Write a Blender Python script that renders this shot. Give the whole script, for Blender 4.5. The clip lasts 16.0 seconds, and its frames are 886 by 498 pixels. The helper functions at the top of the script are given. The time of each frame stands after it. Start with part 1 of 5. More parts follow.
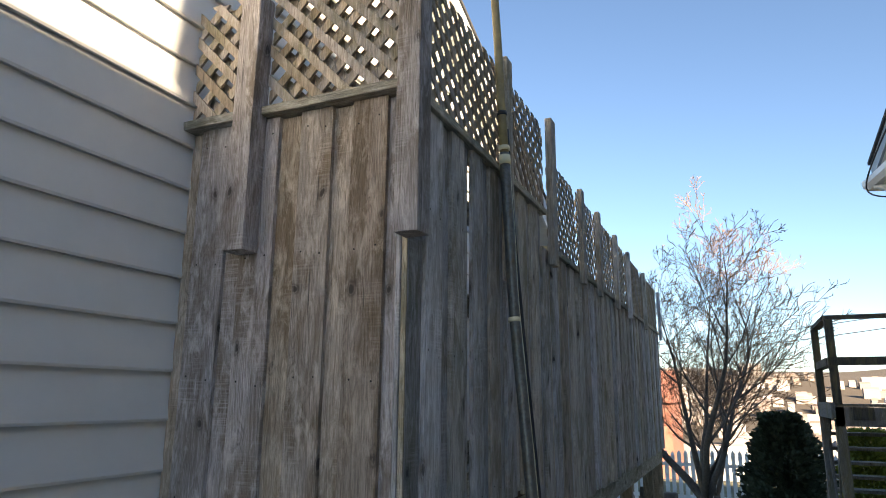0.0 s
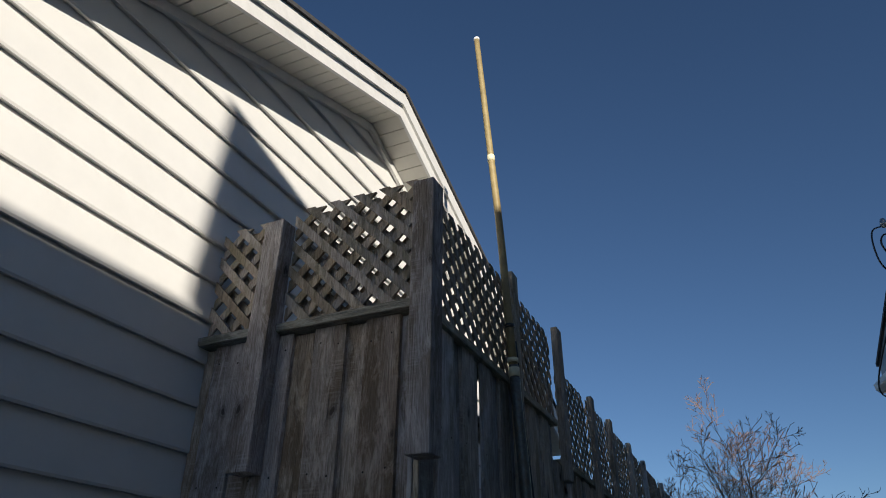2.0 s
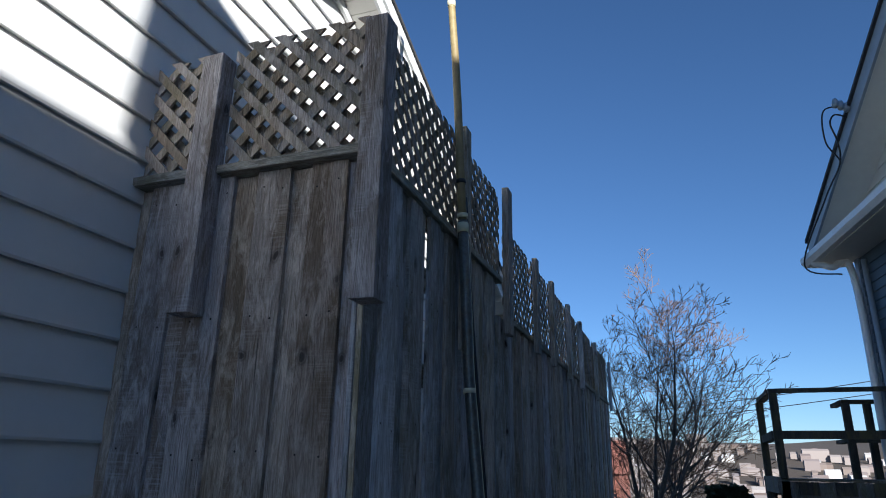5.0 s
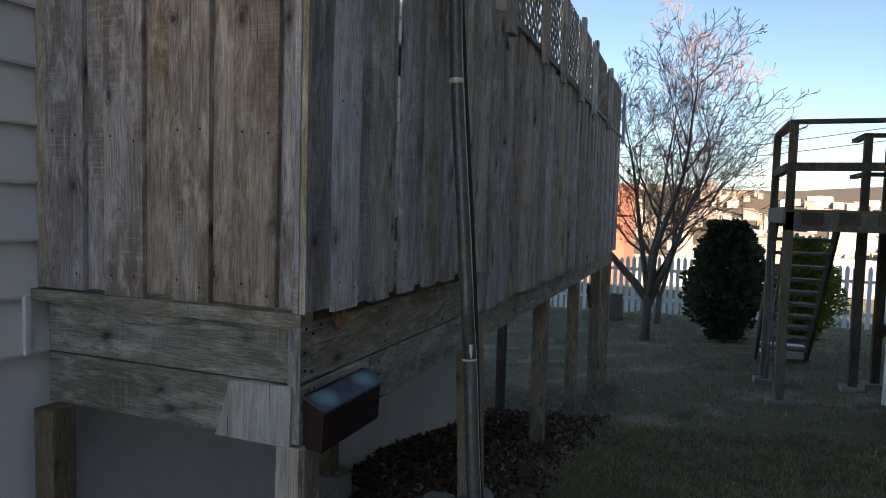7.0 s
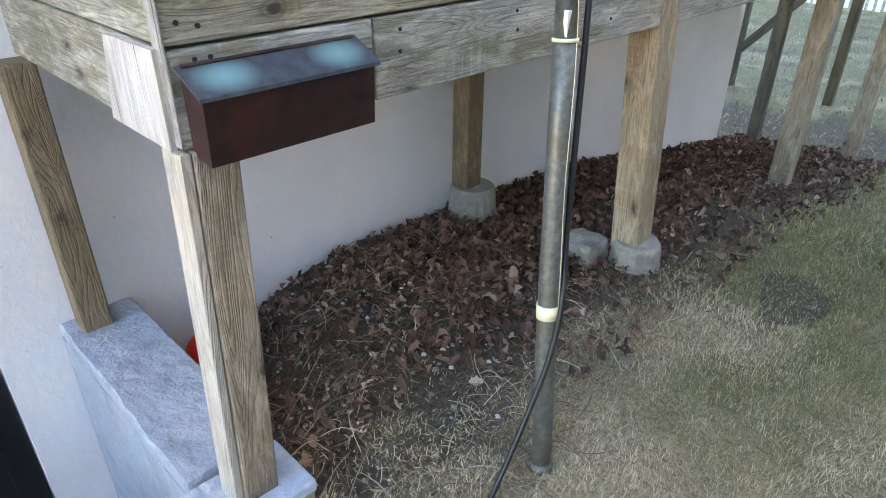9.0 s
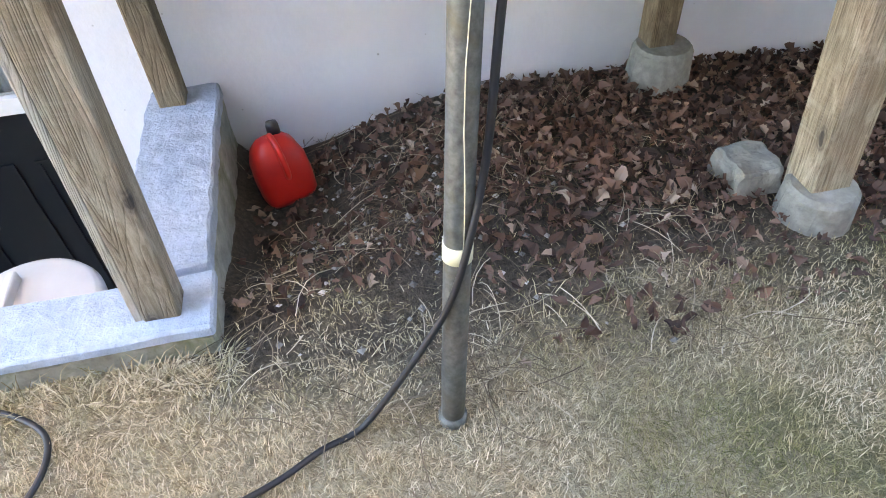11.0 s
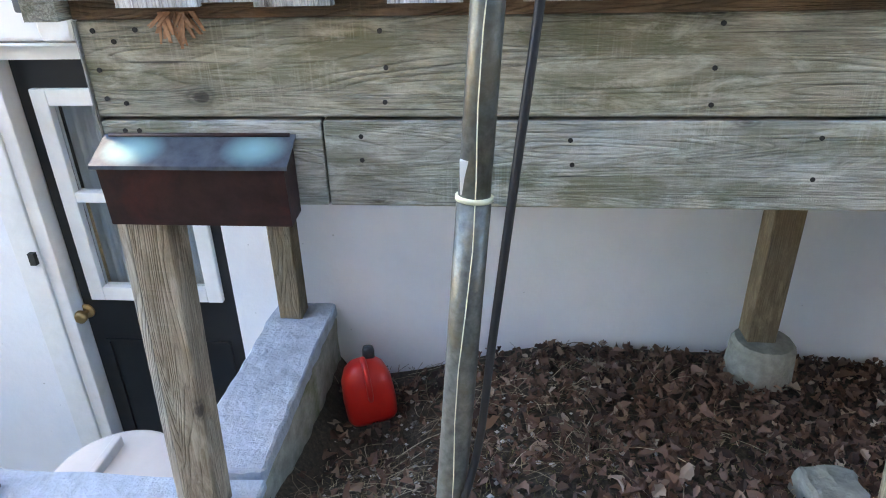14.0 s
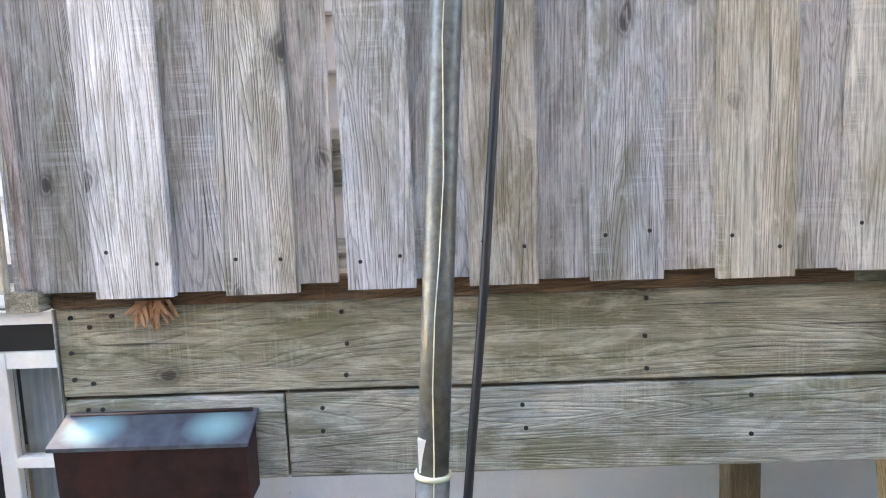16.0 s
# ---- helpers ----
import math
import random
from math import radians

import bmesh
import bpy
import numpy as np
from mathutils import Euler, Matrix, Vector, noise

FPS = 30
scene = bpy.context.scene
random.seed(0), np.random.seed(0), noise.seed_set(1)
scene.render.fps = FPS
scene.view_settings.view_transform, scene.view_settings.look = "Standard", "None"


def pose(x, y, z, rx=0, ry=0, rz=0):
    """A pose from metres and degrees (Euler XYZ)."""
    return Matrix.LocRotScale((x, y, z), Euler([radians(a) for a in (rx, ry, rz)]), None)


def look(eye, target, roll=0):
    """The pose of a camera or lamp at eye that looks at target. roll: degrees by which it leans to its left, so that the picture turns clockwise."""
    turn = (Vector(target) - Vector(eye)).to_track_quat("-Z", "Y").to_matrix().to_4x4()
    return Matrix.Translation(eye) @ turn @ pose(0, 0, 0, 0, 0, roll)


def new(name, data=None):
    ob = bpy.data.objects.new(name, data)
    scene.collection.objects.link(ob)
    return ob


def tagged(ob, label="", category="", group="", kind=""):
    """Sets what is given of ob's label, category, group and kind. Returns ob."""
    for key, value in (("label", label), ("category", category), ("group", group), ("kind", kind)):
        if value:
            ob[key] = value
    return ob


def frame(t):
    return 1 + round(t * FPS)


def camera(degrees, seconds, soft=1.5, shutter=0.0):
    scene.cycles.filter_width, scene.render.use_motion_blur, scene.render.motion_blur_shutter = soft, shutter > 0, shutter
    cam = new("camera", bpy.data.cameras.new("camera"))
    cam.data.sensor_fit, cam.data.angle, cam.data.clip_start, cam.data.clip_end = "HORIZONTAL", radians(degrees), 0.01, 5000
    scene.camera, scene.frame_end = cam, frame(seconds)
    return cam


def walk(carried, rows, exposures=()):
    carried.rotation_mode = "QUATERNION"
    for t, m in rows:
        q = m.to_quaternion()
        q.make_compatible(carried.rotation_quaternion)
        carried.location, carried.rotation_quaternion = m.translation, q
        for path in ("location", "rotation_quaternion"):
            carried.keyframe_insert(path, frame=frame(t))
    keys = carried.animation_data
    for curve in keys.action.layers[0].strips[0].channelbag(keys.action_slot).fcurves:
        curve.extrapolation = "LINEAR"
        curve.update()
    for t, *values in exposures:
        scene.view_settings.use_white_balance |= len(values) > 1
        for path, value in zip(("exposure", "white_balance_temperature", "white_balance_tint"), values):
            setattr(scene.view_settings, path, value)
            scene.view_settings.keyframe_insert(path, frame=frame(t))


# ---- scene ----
cam = camera(68.5, 16.0, soft=1.0)
PATH = [
    (0, (-0.18, 0.579, 1.812), (-0.98, 2.357, 2.255), 0.5),
    (0.5, (-0.18, 0.567, 1.824), (-0.973, 2.304, 2.418), 0.6),
    (1, (-0.169, 0.542, 1.844), (-0.976, 2.199, 2.621), 0.7),
    (1.5, (-0.174, 0.529, 1.857), (-0.917, 2.136, 2.788), -0.1),
    (2, (-0.186, 0.522, 1.867), (-0.908, 2.095, 2.869), 0.4),
    (2.5, (-0.185, 0.542, 1.862), (-0.911, 2.145, 2.812), 1.2),
    (3, (-0.187, 0.554, 1.857), (-0.984, 2.145, 2.769), 1.9),
    (3.2, (-0.19, 0.552, 1.856), (-1.004, 2.139, 2.761), 1.9),
    (5.3, (-0.223, 0.623, 1.831), (-0.85, 2.432, 2.408), 1.1),
    (5.5, (-0.228, 0.628, 1.825), (-0.856, 2.45, 2.36), 1.5),
    (6, (-0.228, 0.637, 1.795), (-0.84, 2.511, 2.131), 2.1),
    (6.5, (-0.225, 0.772, 1.727), (-0.879, 2.659, 1.826), 1.8),
    (7, (-0.212, 0.989, 1.674), (-0.924, 2.854, 1.548), 1.6),
    (7.5, (-0.278, 1.228, 1.595), (-0.918, 3.104, 1.328), 1.6),
    (8, (-0.248, 1.518, 1.513), (-1.115, 3.199, 0.861), -0.5),
    (8.5, (-0.136, 1.828, 1.47), (-1.304, 3.17, 0.556), -3.0),
    (9, (-0.16, 2.08, 1.407), (-1.391, 3.307, 0.418), 0.5),
    (9.5, (-0.167, 2.329, 1.37), (-1.526, 3.073, 0.106), -3.6),
    (9.7, (-0.145, 2.446, 1.358), (-1.551, 3.085, 0.088), -3.7),
    (11.8, (-0.109, 3.176, 1.301), (-1.475, 3.129, -0.159), -0.8),
    (12, (-0.125, 3.204, 1.297), (-1.51, 3.063, -0.138), 0.0),
    (12.5, (-0.15, 3.222, 1.315), (-1.551, 2.998, -0.095), -1.5),
    (13, (-0.134, 3.224, 1.375), (-1.663, 3.017, 0.102), -2.7),
    (13.5, (-0.102, 3.23, 1.44), (-1.784, 3.055, 0.372), -1.7),
    (14, (-0.075, 3.235, 1.477), (-1.859, 3.069, 0.587), -1.4),
    (14.5, (-0.063, 3.24, 1.506), (-1.921, 3.111, 0.776), -1.7),
    (15, (-0.058, 3.24, 1.531), (-1.969, 3.142, 0.948), -1.5),
    (15.5, (-0.042, 3.244, 1.549), (-1.993, 3.165, 1.116), -1.5),
    (16, (-0.029, 3.246, 1.57), (-2.015, 3.208, 1.334), -2.2),
]
EXPOSURE = [
    (0.0, 2.56, 7350, 12), (0.5, 2.05, 7050, 9), (1.0, 1.5, 6650, 10), (1.5, 0.80, 6450, 10), (2.0, 0.55, 5850, 10), (3.0, 0.52, 5700, 10), (5.5, 1.35, 5150, 10), (6.0, 1.58, 5450, 9), (6.5, 1.95, 6600, 7),
    (7.0, 2.33, 7650, 15), (7.5, 3.05, 7350, 15), (8.0, 3.95, 7550, 15), (8.5, 4.97, 8650, 16), (9.0, 5.35, 9050, 18), (9.5, 5.47, 9200, 21), (12.0, 6.12, 9450, 22), (12.5, 5.80, 9250, 21), (14.0, 5.45, 8400, 17), (15.0, 5.25, 8800, 19), (16.0, 5.62, 9000, 21),
]
walk(cam, [(t, look(eye, target, roll)) for t, eye, target, roll in PATH], EXPOSURE)

# world and sun
SUN = Vector((1.0, -1.5, 0.55)).normalized()
world = bpy.data.worlds.new("world")
scene.world = world
world.use_nodes = True
wn = world.node_tree.nodes
sky = wn.new("ShaderNodeTexSky")
sky.sky_type, sky.sun_disc = "NISHITA", False
sky.sun_elevation = math.asin(SUN.z)
sky.sun_rotation = math.atan2(SUN.x, SUN.y)
sky.air_density, sky.dust_density, sky.ozone_density = 0.85, 0.0, 3.0
wn["Background"].inputs["Strength"].default_value = 0.05
world.node_tree.links.new(sky.outputs[0], wn["Background"].inputs["Color"])
lamp = bpy.data.lights.new("sun", "SUN")
lamp.energy, lamp.angle, lamp.color = 5.0, radians(0.3), (1.0, 0.86, 0.66)
sun = new("sun", lamp)
sun.matrix_world = look(SUN * 50, (0, 0, 0))

# ---- materials ----
def mat(name, rough=0.8, metal=0.0):
    m = bpy.data.materials.new(name)
    m.use_nodes = True
    b = m.node_tree.nodes["Principled BSDF"]
    b.inputs["Roughness"].default_value, b.inputs["Metallic"].default_value = rough, metal
    return m, m.node_tree.nodes, m.node_tree.links, b


def ramp(n, stops):
    r = n.new("ShaderNodeValToRGB")
    e = r.color_ramp.elements
    while len(e) > 1:
        e.remove(e[-1])
    e[0].position, e[0].color = stops[0][0], (*stops[0][1], 1)
    for p, c in stops[1:]:
        q = e.new(p)
        q.color = (*c, 1)
    return r


def coords(n, l, scale, jitter=True, island=False):
    tc = n.new("ShaderNodeTexCoord")
    mp = n.new("ShaderNodeMapping")
    mp.inputs["Scale"].default_value = scale
    l.new(tc.outputs["Object"], mp.inputs["Vector"])
    if jitter:
        oi = n.new("ShaderNodeNewGeometry" if island else "ShaderNodeObjectInfo")
        mu = n.new("ShaderNodeMath")
        mu.operation = "MULTIPLY"
        mu.inputs[1].default_value = 37.0
        l.new(oi.outputs["Random Per Island" if island else "Random"], mu.inputs[0])
        l.new(mu.outputs[0], mp.inputs["Location"])
    return mp.outputs["Vector"]


def tex_noise(n, l, vec, scale, detail=6, rough=0.6, dist=0.0):
    t = n.new("ShaderNodeTexNoise")
    t.inputs["Scale"].default_value, t.inputs["Detail"].default_value = scale, detail
    t.inputs["Roughness"].default_value, t.inputs["Distortion"].default_value = rough, dist
    l.new(vec, t.inputs["Vector"])
    return t.outputs["Fac"]


def mix(n, l, fac, a, b, kind="MIX"):
    m = n.new("ShaderNodeMix")
    m.data_type, m.blend_type = "RGBA", kind
    for key, v in (("Factor", fac), ("A", a), ("B", b)):
        s = [i for i in m.inputs if i.name == key and i.enabled][0] if key != "Factor" else m.inputs[0]
        if key != "Factor":
            s = [i for i in m.inputs if i.name == key and i.type == "RGBA"][0]
        if isinstance(v, (int, float)):
            s.default_value = v
        elif isinstance(v, tuple):
            s.default_value = (*v, 1)
        else:
            l.new(v, s)
    return [o for o in m.outputs if o.type == "RGBA"][0]


def bump(n, l, b, h, strength=0.4, dist=0.01):
    bp = n.new("ShaderNodeBump")
    bp.inputs["Strength"].default_value, bp.inputs["Distance"].default_value = strength, dist
    l.new(h, bp.inputs["Height"])
    l.new(bp.outputs[0], b.inputs["Normal"])


def wood(name, dark, mid, light, axis, stain=(0.15, 0.135, 0.06), stain_amt=0.6, knots=True, island=False):
    """Weathered softwood with its grain along one axis: growth lines, fine checks, stains, knots."""
    m, n, l, b = mat(name, 0.85)
    rnd_out = "Random Per Island" if island else "Random"
    rnd_node = "ShaderNodeNewGeometry" if island else "ShaderNodeObjectInfo"

    def stretch(across, along_it):
        st = [across] * 3
        st[axis] = along_it
        return coords(n, l, st, True, island)

    grain = tex_noise(n, l, stretch(9.0, 0.6), 1.3, 2.5, 0.45, 0.6)
    lines = n.new("ShaderNodeMath")
    lines.operation = "PINGPONG"
    lines.inputs[1].default_value = 0.017
    l.new(grain, lines.inputs[0])
    rings = ramp(n, [(0.0, (0.0,) * 3), (0.35, (0.72,) * 3), (1.0, (1.0,) * 3)])
    sc = n.new("ShaderNodeMath")
    sc.operation = "MULTIPLY"
    sc.inputs[1].default_value = 58.0
    l.new(lines.outputs[0], sc.inputs[0])
    l.new(sc.outputs[0], rings.inputs[0])
    fine = tex_noise(n, l, stretch(190.0, 7.0), 1.3, 8, 0.8, 0.4)
    r = ramp(n, [(0.31, dark), (0.48, mid), (0.66, light)])
    l.new(fine, r.inputs[0])
    shade = ramp(n, [(0.0, (0.70, 0.685, 0.665)), (1.0, (1.08, 1.08, 1.08))])
    l.new(rings.outputs[0], shade.inputs[0])
    c = mix(n, l, 0.75, r.outputs[0], shade.outputs[0], "MULTIPLY")
    blot = tex_noise(n, l, stretch(6.0, 1.5), 1.2, 9, 0.72, 0.5)
    br = ramp(n, [(0.46, (0, 0, 0)), (0.60, (stain_amt,) * 3)])
    l.new(blot, br.inputs[0])
    c = mix(n, l, br.outputs[0], c, stain)
    bleach = tex_noise(n, l, stretch(12.0, 3.4), 1.9, 8, 0.75, 0.5)
    bl = ramp(n, [(0.50, (0, 0, 0)), (0.66, (0.6,) * 3)])
    l.new(bleach, bl.inputs[0])
    c = mix(n, l, bl.outputs[0], c, tuple(min(0.8, q * 1.3) for q in light))
    saw = tex_noise(n, l, stretch(4.0, 150.0), 1.0, 4, 0.6, 0.3)
    where = tex_noise(n, l, stretch(4.0, 2.0), 1.3, 5, 0.6, 0.2)
    sw = ramp(n, [(0.5, (0, 0, 0)), (0.62, (0.42,) * 3)])
    l.new(saw, sw.inputs[0])
    ww = ramp(n, [(0.5, (0, 0, 0)), (0.64, (1.0,) * 3)])
    l.new(where, ww.inputs[0])
    c = mix(n, l, mix(n, l, 1.0, sw.outputs[0], ww.outputs[0], "MULTIPLY"), c, light)
    oi = n.new(rnd_node)
    tone = ramp(n, [(0.0, (0.70, 0.62, 0.52)), (0.2, (1.04, 1.0, 0.93)), (0.4, (0.80, 0.82, 0.86)), (0.6, (1.12, 1.13, 1.18)), (0.8, (1.0, 0.90, 0.72)), (1.0, (1.25, 1.26, 1.30))])
    l.new(oi.outputs[rnd_out], tone.inputs[0])
    c = mix(n, l, 1.0, c, tone.outputs[0], "MULTIPLY")
    crack = tex_noise(n, l, stretch(85.0, 1.3), 1.4, 3, 0.5, 0.2)
    cr = ramp(n, [(0.675, (0, 0, 0)), (0.71, (0.75,) * 3)])
    l.new(crack, cr.inputs[0])
    c = mix(n, l, cr.outputs[0], c, (0.05, 0.045, 0.04))
    if knots:
        vo = n.new("ShaderNodeTexVoronoi")
        vo.voronoi_dimensions = "2D"
        vo.inputs["Scale"].default_value = 1.0
        sp = n.new("ShaderNodeSeparateXYZ")
        l.new(stretch(4.0, 2.3), sp.inputs[0])
        ac = n.new("ShaderNodeMath")
        others = [q for q in (0, 1, 2) if q != axis]
        l.new(sp.outputs[others[0]], ac.inputs[0])
        l.new(sp.outputs[others[1]], ac.inputs[1])
        cb = n.new("ShaderNodeCombineXYZ")
        l.new(ac.outputs[0], cb.inputs[0])
        l.new(sp.outputs[axis], cb.inputs[1])
        wob = n.new("ShaderNodeVectorMath")
        nz = n.new("ShaderNodeTexNoise")
        nz.inputs["Scale"].default_value = 3.0
        l.new(cb.outputs[0], nz.inputs["Vector"])
        wob.operation = "MULTIPLY_ADD"
        wob.inputs[1].default_value = (0.22, 0.22, 0.0)
        l.new(nz.outputs["Color"], wob.inputs[0])
        l.new(cb.outputs[0], wob.inputs[2])
        l.new(wob.outputs[0], vo.inputs["Vector"])
        kr = ramp(n, [(0.0, (0.97,) * 3), (0.034, (0.9,) * 3), (0.046, (0.35,) * 3), (0.060, (0.6,) * 3), (0.08, (0.2,) * 3), (0.16, (0, 0, 0))])
        l.new(vo.outputs["Distance"], kr.inputs[0])
        some = ramp(n, [(0.42, (0.2,) * 3), (0.50, (1.0,) * 3)])
        l.new(blot, some.inputs[0])
        c = mix(n, l, mix(n, l, 1.0, kr.outputs[0], some.outputs[0], "MULTIPLY"), c, (0.05, 0.04, 0.034))
    l.new(c, b.inputs["Base Color"])
    hm = n.new("ShaderNodeMath")
    l.new(fine, hm.inputs[0])
    l.new(rings.outputs[0], hm.inputs[1])
    bump(n, l, b, hm.outputs[0], 0.7, 0.003)
    return m


def plain(name, col, rough=0.6, metal=0.0, var=0.12, scale=14.0, bumpy=0.1, dist=0.003, second=None, amt=0.5):
    m, n, l, b = mat(name, rough, metal)
    v = coords(n, l, (1, 1, 1))
    f = tex_noise(n, l, v, scale, 7, 0.65)
    lo = tuple(max(0.0, c * (1 - var)) for c in col)
    hi = tuple(min(1.0, c * (1 + var)) for c in col)
    r = ramp(n, [(0.3, lo), (0.7, hi)])
    l.new(f, r.inputs[0])
    c = r.outputs[0]
    if second:
        f2 = tex_noise(n, l, v, scale * 0.22, 6, 0.7, 0.5)
        r2 = ramp(n, [(0.5, (0, 0, 0)), (0.66, (amt,) * 3)])
        l.new(f2, r2.inputs[0])
        c = mix(n, l, r2.outputs[0], c, second)
    l.new(c, b.inputs["Base Color"])
    if bumpy:
        bump(n, l, b, f, bumpy, dist)
    return m


GREY = ((0.16, 0.155, 0.152), (0.43, 0.425, 0.425), (0.70, 0.695, 0.70))
M_BOARD = wood("weathered_board", *GREY, 2)
M_BOARD_Y = wood("weathered_plank_long", (0.12, 0.118, 0.10), (0.33, 0.33, 0.29), (0.55, 0.55, 0.50), 1, (0.15, 0.155, 0.085), 0.7)
M_BOARD_X = wood("weathered_plank_short", (0.10, 0.096, 0.08), (0.25, 0.245, 0.212), (0.46, 0.45, 0.41), 0, (0.10, 0.10, 0.05), 0.7)
M_PALE = wood("bleached_board", (0.30, 0.295, 0.29), (0.40, 0.395, 0.387), (0.47, 0.465, 0.457), 2, (0.26, 0.24, 0.19), 0.5, False)
M_BOARD_BROWN = wood("brown_grey_board", (0.12, 0.104, 0.095), (0.36, 0.322, 0.30), (0.60, 0.56, 0.535), 2, (0.15, 0.11, 0.07), 0.75)
M_SLAT = wood("lattice_wood", (0.17, 0.14, 0.115), (0.36, 0.31, 0.265), (0.52, 0.475, 0.42), 2, knots=False)
M_POST = wood("brown_post_wood", (0.085, 0.065, 0.04), (0.18, 0.14, 0.095), (0.29, 0.24, 0.17), 2, (0.09, 0.06, 0.03), 0.5)
M_POST_GREY = wood("grey_brown_post_wood", (0.10, 0.078, 0.05), (0.26, 0.21, 0.145), (0.42, 0.36, 0.27), 2, (0.13, 0.09, 0.045), 0.5)
M_REDSTRIP = wood("reddish_ledge_wood", (0.07, 0.045, 0.03), (0.15, 0.095, 0.06), (0.22, 0.15, 0.10), 1, (0.20, 0.09, 0.04), 0.5, False)
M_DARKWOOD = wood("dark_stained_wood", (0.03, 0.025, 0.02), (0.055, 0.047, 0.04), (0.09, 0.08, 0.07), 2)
M_GREYTIMBER = wood("grey_timber", (0.09, 0.085, 0.08), (0.16, 0.15, 0.14), (0.25, 0.24, 0.22), 2)
M_SPLINTER = plain("fresh_split_wood", (0.42, 0.22, 0.12), 0.8, 0, 0.4, 40, 0.4)
M_SIDING = plain("white_vinyl_siding", (0.80, 0.795, 0.78), 0.45, 0, 0.03, 6, 0.05)
M_SIDING_BLUE = plain("blue_grey_siding", (0.065, 0.092, 0.12), 0.55, 0, 0.08, 6, 0.05)
M_WHITE = plain("white_paint", (0.80, 0.80, 0.79), 0.4, 0, 0.04, 20, 0.05, second=(0.6, 0.6, 0.57), amt=0.3)
M_SOFFIT = plain("cream_soffit", (0.72, 0.70, 0.64), 0.5, 0, 0.04, 10, 0.03)
def painted_wall():
    """White paint over cast concrete: soft unevenness, small dark pocks and pale scabs of loose paint."""
    m, n, l, b = mat("white_painted_concrete", 0.8)
    v = coords(n, l, (1, 1, 1), False)
    broad = tex_noise(n, l, v, 2.2, 5, 0.6)
    fine = tex_noise(n, l, v, 38, 6, 0.6)
    r = ramp(n, [(0.35, (0.78, 0.79, 0.82)), (0.65, (0.87, 0.875, 0.89))])
    l.new(broad, r.inputs[0])
    c = r.outputs[0]
    for scale, size, col in ((5.5, 0.030, (0.40, 0.39, 0.37)), (9.0, 0.035, (0.55, 0.55, 0.56))):
        vo = n.new("ShaderNodeTexVoronoi")
        vo.inputs["Scale"].default_value = scale
        l.new(v, vo.inputs["Vector"])
        sp = ramp(n, [(size * 0.5, (0.8,) * 3), (size, (0, 0, 0))])
        l.new(vo.outputs["Distance"], sp.inputs[0])
        c = mix(n, l, sp.outputs[0], c, col)
    l.new(c, b.inputs["Base Color"])
    hs = n.new("ShaderNodeMath")
    l.new(fine, hs.inputs[0])
    l.new(broad, hs.inputs[1])
    bump(n, l, b, hs.outputs[0], 0.22, 0.010)
    return m


M_FOUND = painted_wall()
M_CURB = plain("pale_blue_painted_concrete", (0.38, 0.455, 0.55), 0.8, 0, 0.16, 26, 0.9, 0.018, second=(0.30, 0.345, 0.39), amt=0.7)
M_CURB_BLUE = plain("blue_painted_concrete", (0.37, 0.42, 0.49), 0.8, 0, 0.14, 26, 0.9, 0.018, second=(0.27, 0.31, 0.36), amt=0.7)
M_MOSSY = plain("mossy_bare_concrete", (0.30, 0.29, 0.24), 0.9, 0, 0.3, 18, 0.9, 0.012, second=(0.13, 0.15, 0.06), amt=0.8)
M_CONC = plain("grey_concrete", (0.25, 0.24, 0.21), 0.95, 0, 0.25, 30, 0.9, 0.01, second=(0.2, 0.2, 0.15), amt=0.6)
M_SHINGLE = plain("dark_shingle", (0.06, 0.06, 0.065), 0.9, 0, 0.3, 30, 0.4)
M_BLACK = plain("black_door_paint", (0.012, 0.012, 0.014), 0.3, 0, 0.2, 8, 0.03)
M_RUBBER = plain("black_cable_rubber", (0.015, 0.015, 0.018), 0.45, 0, 0.2, 30, 0.05)
M_RED = plain("red_plastic", (0.62, 0.025, 0.018), 0.38, 0, 0.06, 12, 0.05)
M_RUST = plain("rusted_dark_steel", (0.034, 0.014, 0.014), 0.5, 0.4, 0.45, 26, 0.35, 0.003, second=(0.085, 0.018, 0.014), amt=0.6)
M_GREYPLASTIC = plain("grey_plastic", (0.10, 0.11, 0.12), 0.5, 0, 0.15, 9, 0.05)
M_GALV = plain("weathered_galvanised_tube", (0.14, 0.142, 0.13), 0.45, 0.4, 0.4, 60, 0.2, 0.001, second=(0.12, 0.105, 0.07), amt=0.8)
M_YELLOWTUBE = plain("tan_fibreglass_tube", (0.28, 0.22, 0.10), 0.5, 0, 0.25, 18, 0.1, second=(0.24, 0.17, 0.07), amt=0.6)
M_TAPE = plain("cream_tape", (0.72, 0.68, 0.48), 0.6, 0, 0.08, 30, 0.1)
M_BRASS = plain("brass", (0.50, 0.32, 0.14), 0.3, 0.9, 0.15, 30, 0.0)
M_NAIL = plain("dark_nail", (0.03, 0.028, 0.026), 0.6, 0.4, 0.3, 60, 0.0)
M_LIDWHITE = plain("off_white_plastic", (0.62, 0.56, 0.53), 0.5, 0, 0.06, 9, 0.05)
M_CURTAIN = plain("grey_curtain", (0.42, 0.45, 0.47), 0.9, 0, 0.2, 6, 0.2)
M_PIPEGREY = plain("grey_conduit", (0.30, 0.34, 0.38), 0.5, 0, 0.1, 10, 0.05)
M_BARK = plain("tree_bark", (0.12, 0.095, 0.075), 0.9, 0, 0.35, 22, 0.7, 0.01)
